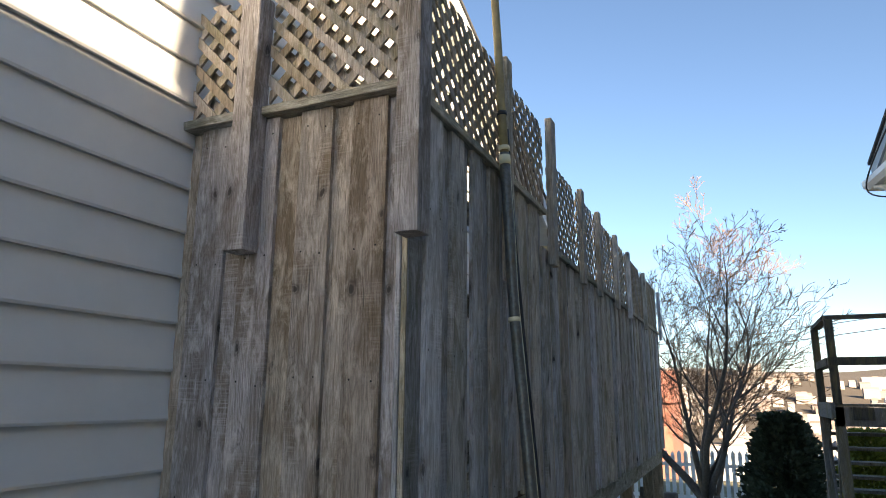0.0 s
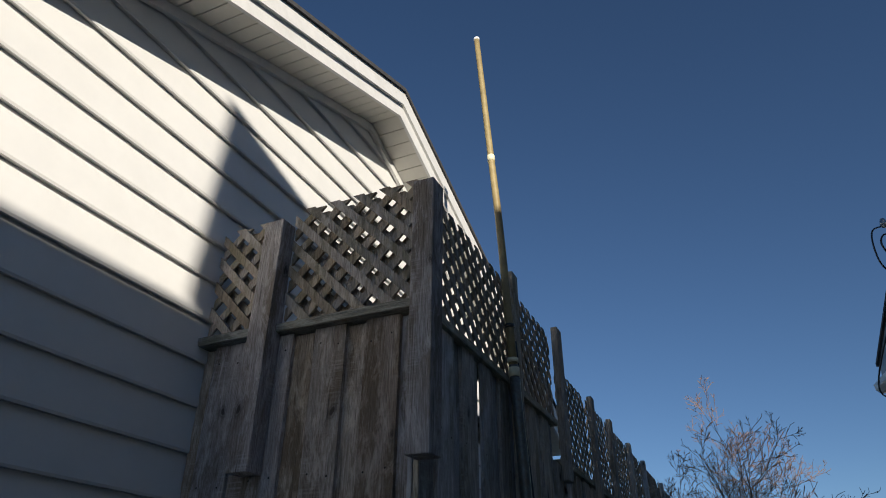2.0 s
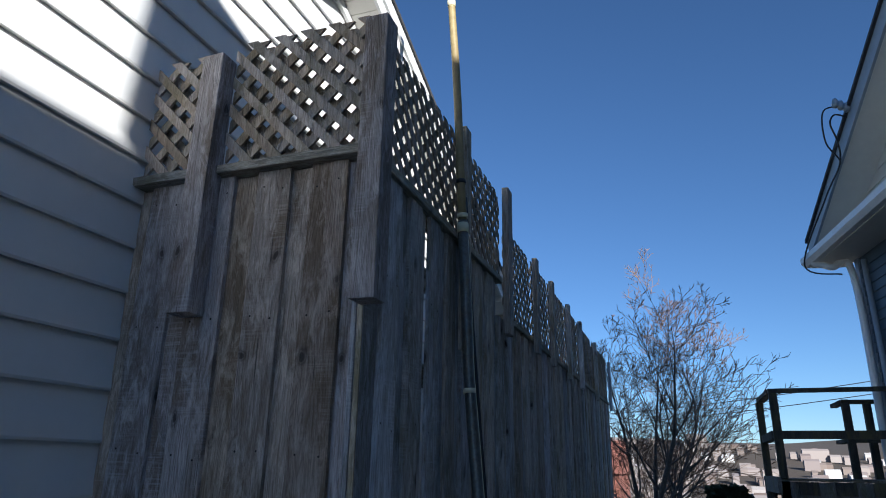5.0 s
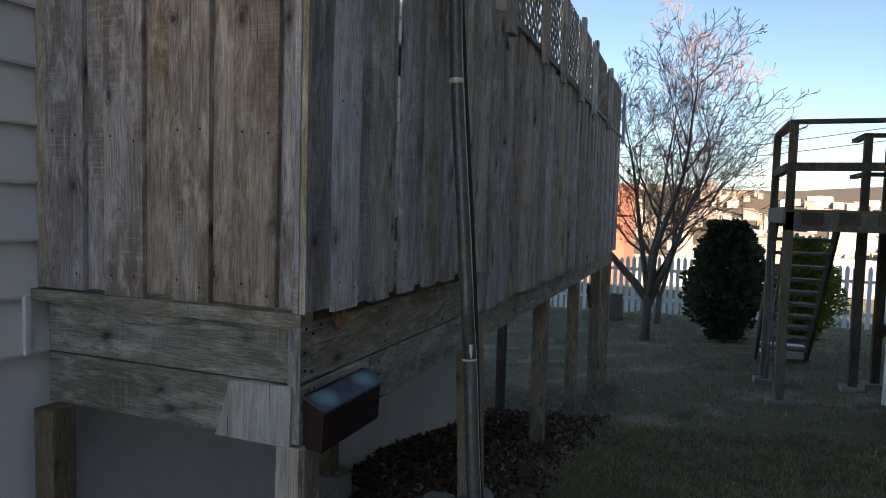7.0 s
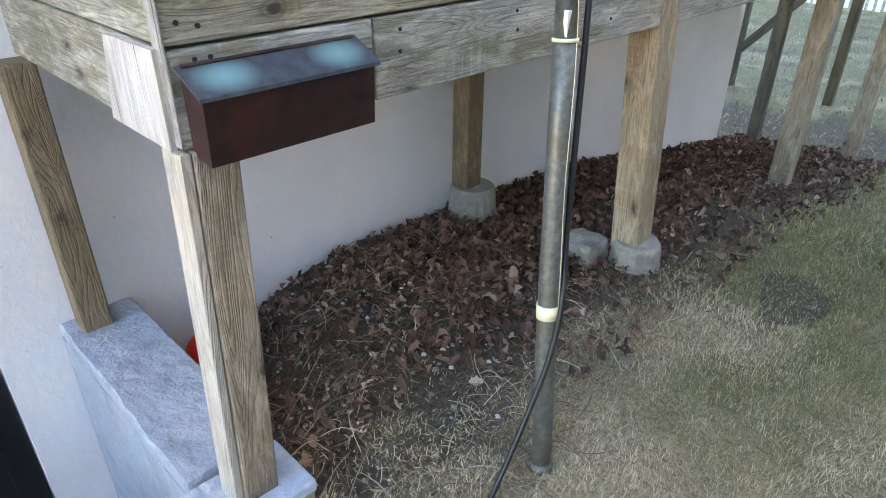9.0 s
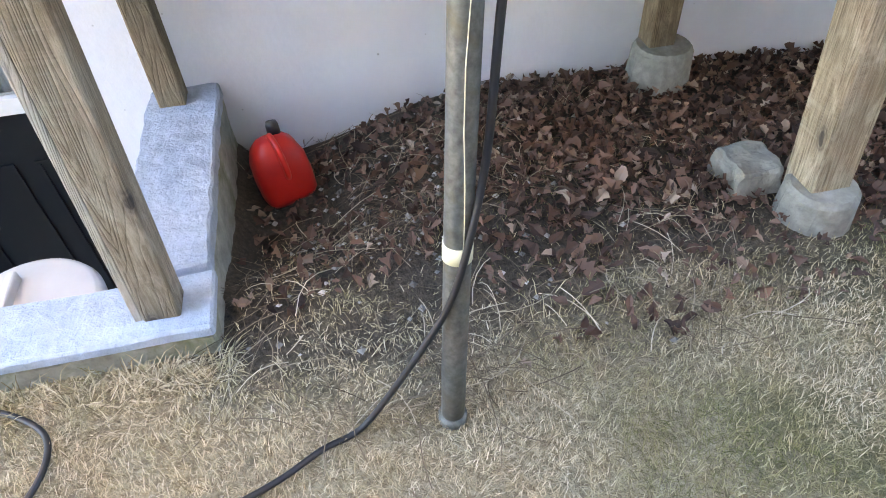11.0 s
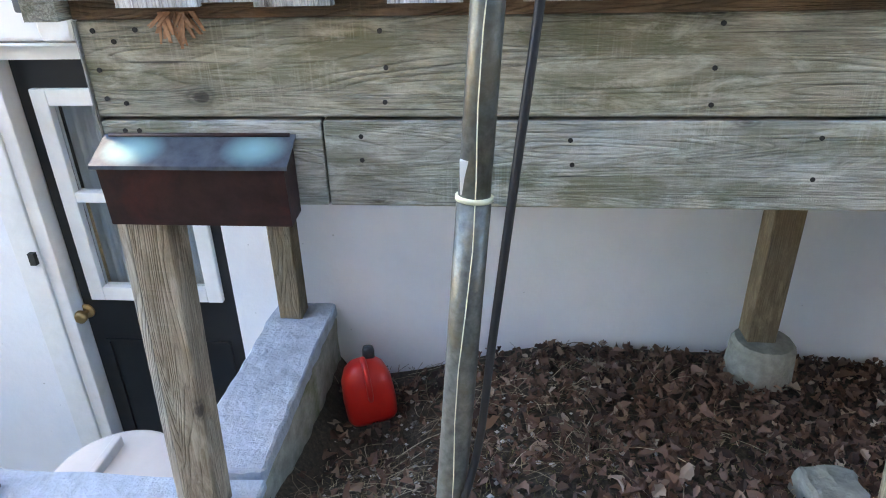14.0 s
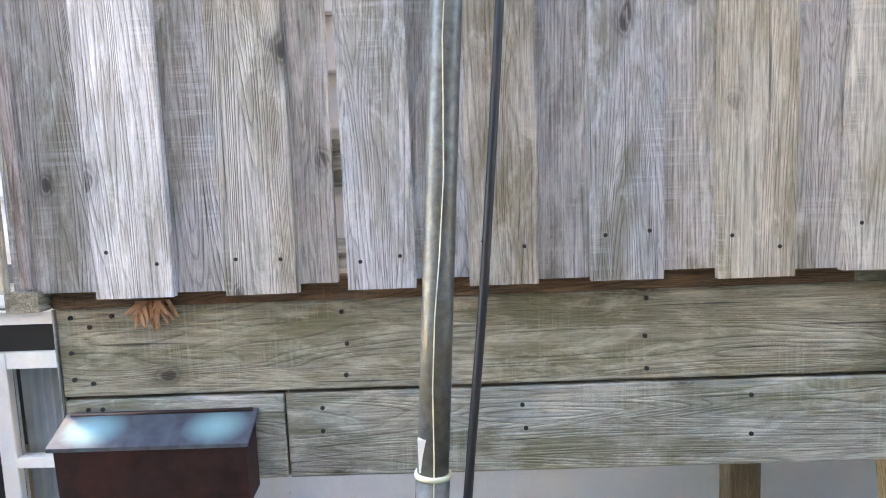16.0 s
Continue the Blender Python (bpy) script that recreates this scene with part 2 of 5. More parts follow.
M_TWIG = plain("twig_bark", (0.20, 0.12, 0.075), 0.9, 0, 0.3, 12, 0.0)
M_GREENDARK = plain("dark_evergreen_leaf", (0.045, 0.062, 0.032), 0.7, 0, 0.5, 10, 0.0)
M_GREENYEL = plain("yellow_green_leaf", (0.22, 0.24, 0.03), 0.7, 0, 0.4, 10, 0.0)


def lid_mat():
    """Dark steel with two soft pale blue sky reflections painted into its colour."""
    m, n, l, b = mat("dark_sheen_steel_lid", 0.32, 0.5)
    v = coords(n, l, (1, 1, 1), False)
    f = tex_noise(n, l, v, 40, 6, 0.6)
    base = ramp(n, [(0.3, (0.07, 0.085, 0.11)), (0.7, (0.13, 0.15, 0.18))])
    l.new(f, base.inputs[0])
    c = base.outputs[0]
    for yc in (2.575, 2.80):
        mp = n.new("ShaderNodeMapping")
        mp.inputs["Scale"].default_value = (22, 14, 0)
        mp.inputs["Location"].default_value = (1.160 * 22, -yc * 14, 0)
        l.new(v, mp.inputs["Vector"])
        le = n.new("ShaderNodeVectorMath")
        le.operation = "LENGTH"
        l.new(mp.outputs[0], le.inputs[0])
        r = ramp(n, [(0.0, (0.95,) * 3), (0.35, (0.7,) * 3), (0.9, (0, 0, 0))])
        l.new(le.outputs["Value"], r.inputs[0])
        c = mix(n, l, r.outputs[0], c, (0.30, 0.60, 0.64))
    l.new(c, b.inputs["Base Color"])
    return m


def glass_mat():
    m, n, l, b = mat("window_glass", 0.03)
    b.inputs["Base Color"].default_value = (0.9, 0.95, 0.97, 1)
    b.inputs["Transmission Weight"].default_value = 1.0
    b.inputs["IOR"].default_value = 1.15
    return m


M_GLASS = glass_mat()
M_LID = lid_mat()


def ground_mat():
    m, n, l, b = mat("lawn_and_soil", 0.95)
    tc = n.new("ShaderNodeTexCoord")
    v = tc.outputs["Object"]
    fine = tex_noise(n, l, v, 60, 8, 0.7)
    grass = ramp(n, [(0.3, (0.16, 0.125, 0.075)), (0.55, (0.36, 0.29, 0.19)), (0.75, (0.50, 0.42, 0.29))])
    l.new(fine, grass.inputs[0])
    pt = tex_noise(n, l, v, 1.3, 4, 0.6)
    sx = n.new("ShaderNodeSeparateXYZ")
    l.new(v, sx.inputs[0])
    far = n.new("ShaderNodeMapRange")
    far.inputs["From Min"].default_value, far.inputs["From Max"].default_value = 2.7, 4.8
    far.inputs["To Min"].default_value, far.inputs["To Max"].default_value = -0.06, 0.18
    l.new(sx.outputs["Y"], far.inputs["Value"])
    ad = n.new("ShaderNodeMath")
    l.new(pt, ad.inputs[0])
    l.new(far.outputs[0], ad.inputs[1])
    pr = ramp(n, [(0.5, (0, 0, 0)), (0.66, (0.75,) * 3)])
    l.new(ad.outputs[0], pr.inputs[0])
    c = mix(n, l, pr.outputs[0], grass.outputs[0], (0.095, 0.088, 0.028))
    soil = ramp(n, [(0.3, (0.03, 0.021, 0.015)), (0.58, (0.085, 0.062, 0.044)), (0.8, (0.20, 0.16, 0.125))])
    l.new(fine, soil.inputs[0])
    at = n.new("ShaderNodeAttribute")
    at.attribute_name = "soil"
    c = mix(n, l, at.outputs["Fac"], c, soil.outputs[0])
    l.new(c, b.inputs["Base Color"])
    bump(n, l, b, fine, 0.8, 0.03)
    return m


def blade_mat():
    m, n, l, b = mat("grass_blade", 0.8)
    g = n.new("ShaderNodeNewGeometry")
    tc = n.new("ShaderNodeTexCoord")
    r = ramp(n, [(0.0, (0.18, 0.125, 0.07)), (0.4, (0.43, 0.33, 0.20)), (0.75, (0.60, 0.48, 0.31)), (1.0, (0.74, 0.63, 0.45))])
    l.new(g.outputs["Random Per Island"], r.inputs[0])
    pt = tex_noise(n, l, tc.outputs["Object"], 1.1, 4, 0.65)
    sx = n.new("ShaderNodeSeparateXYZ")
    l.new(tc.outputs["Object"], sx.inputs[0])
    far = n.new("ShaderNodeMapRange")
    far.inputs["From Min"].default_value, far.inputs["From Max"].default_value = 2.7, 4.8
    far.inputs["To Min"].default_value, far.inputs["To Max"].default_value = -0.10, 0.20
    l.new(sx.outputs["Y"], far.inputs["Value"])
    ad = n.new("ShaderNodeMath")
    l.new(pt, ad.inputs[0])
    l.new(far.outputs[0], ad.inputs[1])
    pr = ramp(n, [(0.45, (0, 0, 0)), (0.6, (0.85,) * 3)])
    l.new(ad.outputs[0], pr.inputs[0])
    gr = ramp(n, [(0.0, (0.06, 0.062, 0.014)), (0.5, (0.15, 0.150, 0.040)), (0.8, (0.26, 0.22, 0.085)), (1.0, (0.46, 0.37, 0.20))])
    l.new(g.outputs["Random Per Island"], gr.inputs[0])
    l.new(mix(n, l, pr.outputs[0], r.outputs[0], gr.outputs[0]), b.inputs["Base Color"])
    return m


def island_mat(name, stops, rough=0.85):
    m, n, l, b = mat(name, rough)
    g = n.new("ShaderNodeNewGeometry")
    r = ramp(n, stops)
    l.new(g.outputs["Random Per Island"], r.inputs[0])
    l.new(r.outputs[0], b.inputs["Base Color"])
    return m


M_GROUND = ground_mat()
M_BLADE = blade_mat()
M_LEAF = island_mat("dead_leaf", [(0.0, (0.045, 0.022, 0.016)), (0.4, (0.115, 0.058, 0.04)), (0.8, (0.20, 0.112, 0.08)), (0.93, (0.28, 0.18, 0.13)), (1.0, (0.44, 0.34, 0.27))])
M_STRAW = island_mat("dry_stalk", [(0.0, (0.08, 0.05, 0.03)), (0.5, (0.20, 0.145, 0.095)), (0.85, (0.36, 0.29, 0.20)), (1.0, (0.60, 0.50, 0.38))])
M_PEBBLE = island_mat("pebble", [(0.0, (0.12, 0.11, 0.10)), (0.6, (0.30, 0.28, 0.26)), (1.0, (0.60, 0.58, 0.55))])
M_TOWN = island_mat("town_wall", [(0.0, (0.16, 0.12, 0.10)), (0.4, (0.30, 0.26, 0.24)), (0.75, (0.20, 0.16, 0.15)), (1.0, (0.50, 0.48, 0.46))])
M_HILL = plain("far_hillside", (0.16, 0.12, 0.09), 1.0, 0, 0.5, 0.02, 0)


# ---- building helpers ----
def link(name, verts, faces, material, parent=None, label="", loc=None, smooth=False):
    me = bpy.data.meshes.new(name)
    me.from_pydata([tuple(v) for v in verts], [], [tuple(f) for f in faces])
    me.materials.append(material)
    if smooth:
        me.polygons.foreach_set("use_smooth", [True] * len(me.polygons))
    ob = new(name, me)
    if parent is not None:
        ob.parent = parent
    if loc is not None:
        ob.location = loc
    if label:
        ob["label"] = label
    return ob


def part(name, bm, material, parent=None, label="", smooth=False):
    me = bpy.data.meshes.new(name)
    bm.normal_update()
    bm.to_mesh(me)
    bm.free()
    me.materials.append(material)
    if smooth:
        me.polygons.foreach_set("use_smooth", [True] * len(me.polygons))
    ob = new(name, me)
    if parent is not None:
        ob.parent = parent
    if label:
        ob["label"] = label
    return ob


BOXF = [(0, 3, 2, 1), (4, 5, 6, 7), (0, 1, 5, 4), (1, 2, 6, 5), (2, 3, 7, 6), (3, 0, 4, 7)]


def boxv(x0, x1, y0, y1, z0, z1):
    return [(x0, y0, z0), (x1, y0, z0), (x1, y1, z0), (x0, y1, z0), (x0, y0, z1), (x1, y0, z1), (x1, y1, z1), (x0, y1, z1)]


def box(name, lo, hi, material, parent=None, label="", bevel=0.0):
    """A box from corner to corner, its origin at its middle; bevel rounds its edges."""
    c = [(a + b) / 2 for a, b in zip(lo, hi)]
    v = boxv(lo[0] - c[0], hi[0] - c[0], lo[1] - c[1], hi[1] - c[1], lo[2] - c[2], hi[2] - c[2])
    if not bevel:
        return link(name, v, BOXF, material, parent, label, c)
    bm = bmesh.new()
    vs = [bm.verts.new(p) for p in v]
    for f in BOXF:
        bm.faces.new([vs[i] for i in f])
    bmesh.ops.bevel(bm, geom=bm.edges[:], offset=bevel, segments=2, affect="EDGES", profile=0.5)
    ob = part(name, bm, material, parent, label)
    ob.location = c
    return ob


def beam(name, a, b, w, d, material, parent=None, label="", roll=0.0, bevel=0.0):
    """A squared timber from a to b, with its length on local z."""
    a, b = Vector(a), Vector(b)
    L = (b - a).length
    ob = box(name, (-w / 2, -d / 2, -L / 2), (w / 2, d / 2, L / 2), material, parent, label, bevel)
    d = (b - a).normalized()
    q = Vector((0, 0, 1)).rotation_difference(d) if abs(d.z) > 0.8 else d.to_track_quat("Z", "Y")
    ob.rotation_mode = "QUATERNION"
    ob.rotation_quaternion = q @ Euler((0, 0, roll)).to_quaternion()
    ob.location = (a + b) / 2
    return ob


def tube(name, pts, radii, material, parent=None, label="", sides=14, caps=True):
    """A round tube along a line of points."""
    pts = [Vector(p) for p in pts]
    if not isinstance(radii, (list, tuple)):
        radii = [radii] * len(pts)
    v, f = [], []
    up = Vector((0.31, 0.52, 0.79))
    for i, p in enumerate(pts):
        d = (pts[min(i + 1, len(pts) - 1)] - pts[max(i - 1, 0)]).normalized()
        u = d.cross(up).normalized()
        w = d.cross(u)
        for k in range(sides):
            a = 2 * math.pi * k / sides
            v.append(p + (u * math.cos(a) + w * math.sin(a)) * radii[i])
    for i in range(len(pts) - 1):
        for k in range(sides):
            f.append((i * sides + k, i * sides + (k + 1) % sides, (i + 1) * sides + (k + 1) % sides, (i + 1) * sides + k))
    if caps:
        f.append(tuple(range(sides))[::-1])
        f.append(tuple((len(pts) - 1) * sides + k for k in range(sides)))
    return link(name, v, f, material, parent, label, smooth=sides > 6)


def spline(pts, steps=8):
    """Points along a smooth curve through pts."""
    P = [Vector(p) for p in pts]
    out = []
    for i in range(len(P) - 1):
        a, b, c, d = P[max(i - 1, 0)], P[i], P[i + 1], P[min(i + 2, len(P) - 1)]
        for s in range(steps):
            t = s / steps
            out.append(0.5 * ((2 * b) + (c - a) * t + (2 * a - 5 * b + 4 * c - d) * t * t + (3 * b - a - 3 * c + d) * t ** 3))
    return out + [P[-1]]


def under(child, parent):
    """Hangs a part under another part, leaving it where it stands."""
    child.parent = parent
    child.matrix_parent_inverse = Matrix.Translation(-parent.location)
    return child


def thing(name, label, category, group="", loc=(0, 0, 0)):
    ob = new(name)
    ob.empty_display_size = 0.1
    ob.location = loc
    return tagged(ob, label, category, group)


def smoothstep(a, b, x):
    t = min(max((x - a) / (b - a), 0.0), 1.0)
    return t * t * (3 - 2 * t)


FALL = [(-500.0, 0.06), (4.2, 0.06), (5.2, -0.02), (6.15, -0.22), (7.7, -0.48), (9.0, -0.59), (10.3, -0.65), (12.4, -0.72), (18.2, -0.88), (19.0, -0.9), (9000.0, -0.9)]


def height(x, y):
    """The lie of the land."""
    for (a, za), (b, zb) in zip(FALL, FALL[1:]):
        if y <= b:
            z = za + (zb - za) * (y - a) / (b - a)
            break
    z += 0.07 * (min(max(x, -1.2), 4.0) + 1.2) * smoothstep(5.0, 8.0, y) * smoothstep(18.0, 13.0, y)
    z -= smoothstep(-1.2, -1.65, x) * smoothstep(2.5, 2.7, y) * (0.165 * smoothstep(3.5, 2.72, y) + 0.01 * math.sin(y * 1.7))
    z -= 0.055 * smoothstep(-1.4, -1.9, x) * smoothstep(2.5, 2.7, y)
    z += 0.012 * noise.noise((x * 0.9, y * 0.9, 0)) + 0.006 * noise.noise((x * 6, y * 6, 3))
    if y > 19:
        z -= 24 * smoothstep(19, 150, y)
        z += 125 * smoothstep(330, 1500, y) * (0.8 + 0.35 * noise.noise((x * 0.002, y * 0.001, 7)))
    return z


# ---- ground ----
def build_ground():
    def axis(parts):
        out = []
        for a, b, s in parts:
            out += list(np.arange(a, b, s))
        return out + [parts[-1][1]]
    xs = axis([(-1600, -400, 120), (-400, -60, 34), (-60, -8, 4), (-8, -2.6, 0.6), (-2.6, 1.6, 0.06), (1.6, 8, 0.5), (8, 60, 4), (60, 400, 34), (400, 1600, 120)])
    ys = axis([(-400, -60, 60), (-60, -6, 6), (-6, 0.6, 0.5), (0.6, 6.5, 0.06), (6.5, 20, 0.35), (20, 60, 3), (60, 400, 14), (400, 2600, 60)])
    verts, soil = [], []
    for y in ys:
        for x in xs:
            z = height(x, y)
            if -2.5 < x < -1.2 and y < 2.5:
                z = -1.06
            verts.append((x, y, z))
            s = smoothstep(-0.75, -1.25, x + 0.25 * noise.noise((x * 3, y * 3, 1))) * smoothstep(2.2, 2.7, y) * (1 if y < 9 else 0)
            s = max(s, 0.9 * smoothstep(0.72, 0.86, noise.noise((x * 2.3, y * 2.3, 9)) + 0.35))
            soil.append(s if y < 30 else 0.95)
    nx = len(xs)
    faces = [(j * nx + i, j * nx + i + 1, (j + 1) * nx + i + 1, (j + 1) * nx + i) for j in range(len(ys) - 1) for i in range(nx - 1)]
    ob = link("ground", verts, faces, M_GROUND, smooth=True)
    at = ob.data.attributes.new("soil", "FLOAT", "POINT")
    at.data.foreach_set("value", soil)
    tagged(ob, "dry winter lawn with bare brown soil beside the wall", "ground", kind="structure")


build_ground()

# ---- house with white siding ----
WX, FX = -2.18, -2.19          # faces of siding and foundation
Y0, Y1, PEAK, RIDGE, PITCH = -0.15, 7.25, 3.55, 4.95, 0.385


def rake(y):
    return RIDGE - PITCH * abs(y - PEAK)


def build_house():
    # foundation with the door's opening
    D0, D1, DB, DT = 1.485, 2.215, -0.93, 1.15
    f = []
    v = []
    for lo, hi in (((FX - 0.3, Y0, -1.3), (FX, D0, 1.165)), ((FX - 0.3, D1, -1.3), (FX, Y1, 1.165)), ((FX - 0.3, D0, DT), (FX, D1, 1.165)), ((FX - 0.3, D0, -1.3), (FX, D1, DB))):
        b = len(v)
        v += boxv(lo[0], hi[0], lo[1], hi[1], lo[2], hi[2])
        f += [tuple(i + b for i in q) for q in BOXF]
    w = tagged(link("wall_foundation", v, f, M_FOUND), "white-painted rough concrete foundation wall of the house", "wall", kind="structure")
    # far end of the house and its backing
    box("wall_north", (-9.0, Y1 - 0.3, -1.3), (FX - 0.3, Y1, 3.35), M_SIDING).update_tag()
    tagged(bpy.data.objects["wall_north"], "white sided end wall of the house", "wall", kind="structure")
    tagged(box("wall_south", (-9.0, Y0, -1.3), (FX - 0.3, Y0 + 0.3, 3.35), M_SIDING), "white sided wall of the house", "wall", kind="structure")
    # gable wall core
    pts = [(Y0, 1.166), (Y1, 1.166), (Y1, rake(Y1)), (PEAK, RIDGE), (Y0, rake(Y0))]
    v = [(WX - 0.03, y, z) for y, z in pts] + [(WX - 0.3, y, z) for y, z in pts]
    f = [(0, 1, 2, 3, 4), (9, 8, 7, 6, 5)] + [(i, (i + 5), (i + 1) % 5 + 5, (i + 1) % 5) for i in range(5)]
    wall = tagged(link("wall_gable", v, f, M_SIDING), "gable wall clad in white horizontal vinyl siding", "wall", kind="structure")
    z = 1.17
    while z < RIDGE - 0.05:
        half = (RIDGE - z) / PITCH
        a, b = max(Y0, PEAK - half), min(Y1, PEAK + half)
        h = 0.1815
        prof = [(-0.004, 0.004), (0.019, 0.0), (0.022, 0.010), (-0.002, h + 0.002), (-0.028, h + 0.002), (-0.028, 0.004)]
        v = [(WX + dx, a, z + dz) for dx, dz in prof] + [(WX + dx, b, z + dz) for dx, dz in prof]
        n = len(prof)
        f = [tuple(range(n))[::-1], tuple(range(n, 2 * n))] + [(i, (i + 1) % n, n + (i + 1) % n, n + i) for i in range(n)]
        link("siding_board", v, f, M_SIDING, wall)
        z += 0.1815
    # roof: two slopes with rake fascia, soffit and gutter edge
    roof = tagged(new("roof"), "dark shingled gable roof with white rake boards", "roof", kind="structure")
    OV, EV = 0.27, 0.25
    for sgn, ye in ((-1, Y0 - EV), (1, Y1 + EV)):
        run = abs(ye - PEAK)
        def P(x, s, dz):
            return (x, PEAK + sgn * s, RIDGE - PITCH * s + dz)
        def slab(name, x0, x1, s0, s1, z0, z1, material):
            v = [P(x0, s0, z0), P(x1, s0, z0), P(x1, s1, z0), P(x0, s1, z0), P(x0, s0, z1), P(x1, s0, z1), P(x1, s1, z1), P(x0, s1, z1)]
            return link(name, v, BOXF, material, roof)
        slab("shingles", -9.2, WX + OV + 0.035, 0, run + 0.03, 0.215, 0.245, M_SHINGLE)
        slab("roof_deck", -9.1, WX - 0.01, 0, run, 0.02, 0.214, M_SOFFIT)
        slab("rake_board", WX + OV - 0.02, WX + OV, 0, run, 0.0, 0.16, M_WHITE)
        slab("drip_trim", WX + OV, WX + OV + 0.02, 0, run, 0.10, 0.213, M_WHITE)
        k = 0.0
        while k < run - 0.02:
            e = min(k + 0.10, run)
            slab("soffit_panel", WX + 0.016, WX + OV - 0.021, k + 0.003, e - 0.003, 0.012, 0.022, M_SOFFIT)
            k += 0.10
        slab("soffit_backing", WX - 0.008, WX + OV - 0.021, 0, run, 0.024, 0.04, M_SOFFIT)
        slab("frieze_trim", WX + 0.017, WX + 0.04, 0, run, -0.05, 0.010, M_WHITE)
    # door in the foundation
    door = tagged(new("door_1"), "black basement door with a white-framed half window", "door", kind="structure")
    dx = FX - 0.05
    leaf = box("leaf", (dx - 0.045, D0 + 0.06, DB), (dx, 1.60, DT - 0.046), M_BLACK, door)
    box("leaf", (dx - 0.045, 2.15, DB), (dx, D1 - 0.004, DT - 0.046), M_BLACK, door)
    box("leaf", (dx - 0.045, 1.60, DB), (dx, 2.15, 0.15), M_BLACK, door)
    box("leaf", (dx - 0.045, 1.60, 1.0), (dx, 2.15, DT - 0.046), M_BLACK, door)
    for y0, y1 in ((1.60, 1.84), (1.91, 2.14)):
        for a, b in (((y0, -0.80), (y1, -0.788)), ((y0, -0.06), (y1, -0.048)), ((y0, -0.787), (y0 + 0.015, -0.061)), ((y1 - 0.015, -0.787), (y1, -0.061))):
            box("panel_moulding", (dx + 0.001, a[0], a[1]), (dx + 0.009, b[0], b[1]), M_BLACK, door)
    L0, L1, B0, B1 = 1.60, 2.15, 0.15, 1.0
    for lo, hi in (((L0, B0), (L0 + 0.06, B1)), ((L1 - 0.06, B0), (L1, B1)), ((L0 + 0.06, B0), (L1 - 0.06, B0 + 0.06)), ((L0 + 0.06, B1 - 0.06), (L1 - 0.06, B1)), ((L0 + 0.06, 0.575), (L1 - 0.06, 0.615))):
        frame_bar = box("window_frame", (dx - 0.03, lo[0], lo[1]), (dx + 0.022, hi[0], hi[1]), M_WHITE, door, bevel=0.004)
    for z0, z1 in ((B0 + 0.06, 0.575), (0.615, B1 - 0.06)):
        g = box("pane", (dx - 0.012, L0 + 0.06, z0), (dx - 0.008, L1 - 0.06, z1), M_GLASS, door)
        g.visible_shadow = False
        under(g, frame_bar)
    nf = 40
    v = [(dx - 0.06 + 0.012 * math.sin(i * 1.9) + 0.005 * math.sin(i * 5.1), L0 + 0.05 + 0.45 * i / nf, z) for z in (B0 + 0.03, B1 - 0.03) for i in range(nf + 1)]
    c = link("curtain", v, [(i, i + 1, nf + 2 + i, nf + 1 + i) for i in range(nf)], M_CURTAIN, smooth=True)
    tagged(c, "pale grey sheer curtain hanging behind the door window", "curtain")
    rose = tube("knob_rose", [(dx, 1.553, 0.085), (dx + 0.008, 1.553, 0.085)], [0.032, 0.03], M_BRASS, door, "round brass rose")
    knob = tube("knob", [(dx + 0.008, 1.553, 0.085), (dx + 0.03, 1.553, 0.085), (dx + 0.04, 1.553, 0.085), (dx + 0.06, 1.553, 0.085), (dx + 0.068, 1.553, 0.085)], [0.012, 0.012, 0.026, 0.027, 0.016], M_BRASS, door, "round brass knob", 18)
    under(rose, leaf)
    under(knob, leaf)
    for lo, hi in (((D0 - 0.10, DB), (D0 + 0.0, DT + 0.013)), ((D0 - 0.0, DT + 0.001), (D1 + 0.0, DT + 0.013)), ):
        box("door_trim", (FX + 0.001, lo[0], lo[1]), (FX + 0.03, hi[0], hi[1]), M_WHITE, door, bevel=0.004)
    box("door_jamb", (FX - 0.1, D0 + 0.001, DB), (FX + 0.02, D0 + 0.055, DT - 0.001), M_WHITE, door, bevel=0.004)
    box("door_jamb", (FX - 0.1, D0 + 0.056, DT - 0.045), (FX + 0.0, D1 - 0.001, DT - 0.002), M_WHITE, door)
    box("strike", (FX + 0.031, D0 - 0.03, 0.345), (FX + 0.05, D0 - 0.006, 0.395), M_NAIL, door, "small black latch")
    box("threshold", (FX - 0.28, D0 + 0.001, DB - 0.02), (FX + 0.03, D1 - 0.001, DB), M_CONC, door)
    # white corner strip at the foot of the siding
    tagged(box("corner_strip", (WX + 0.017, 2.41, 1.172), (WX + 0.032, 2.432, 1.365), M_WHITE, bevel=0.003), "short white plastic strip on the house wall", "trim", kind="structure")
    # added black panel behind the panes stands in for the unlit room
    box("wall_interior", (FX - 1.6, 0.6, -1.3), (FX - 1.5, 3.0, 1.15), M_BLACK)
    tagged(bpy.data.objects["wall_interior"], "black panel added behind the door window for the unlit room", "wall", kind="structure")


build_house()


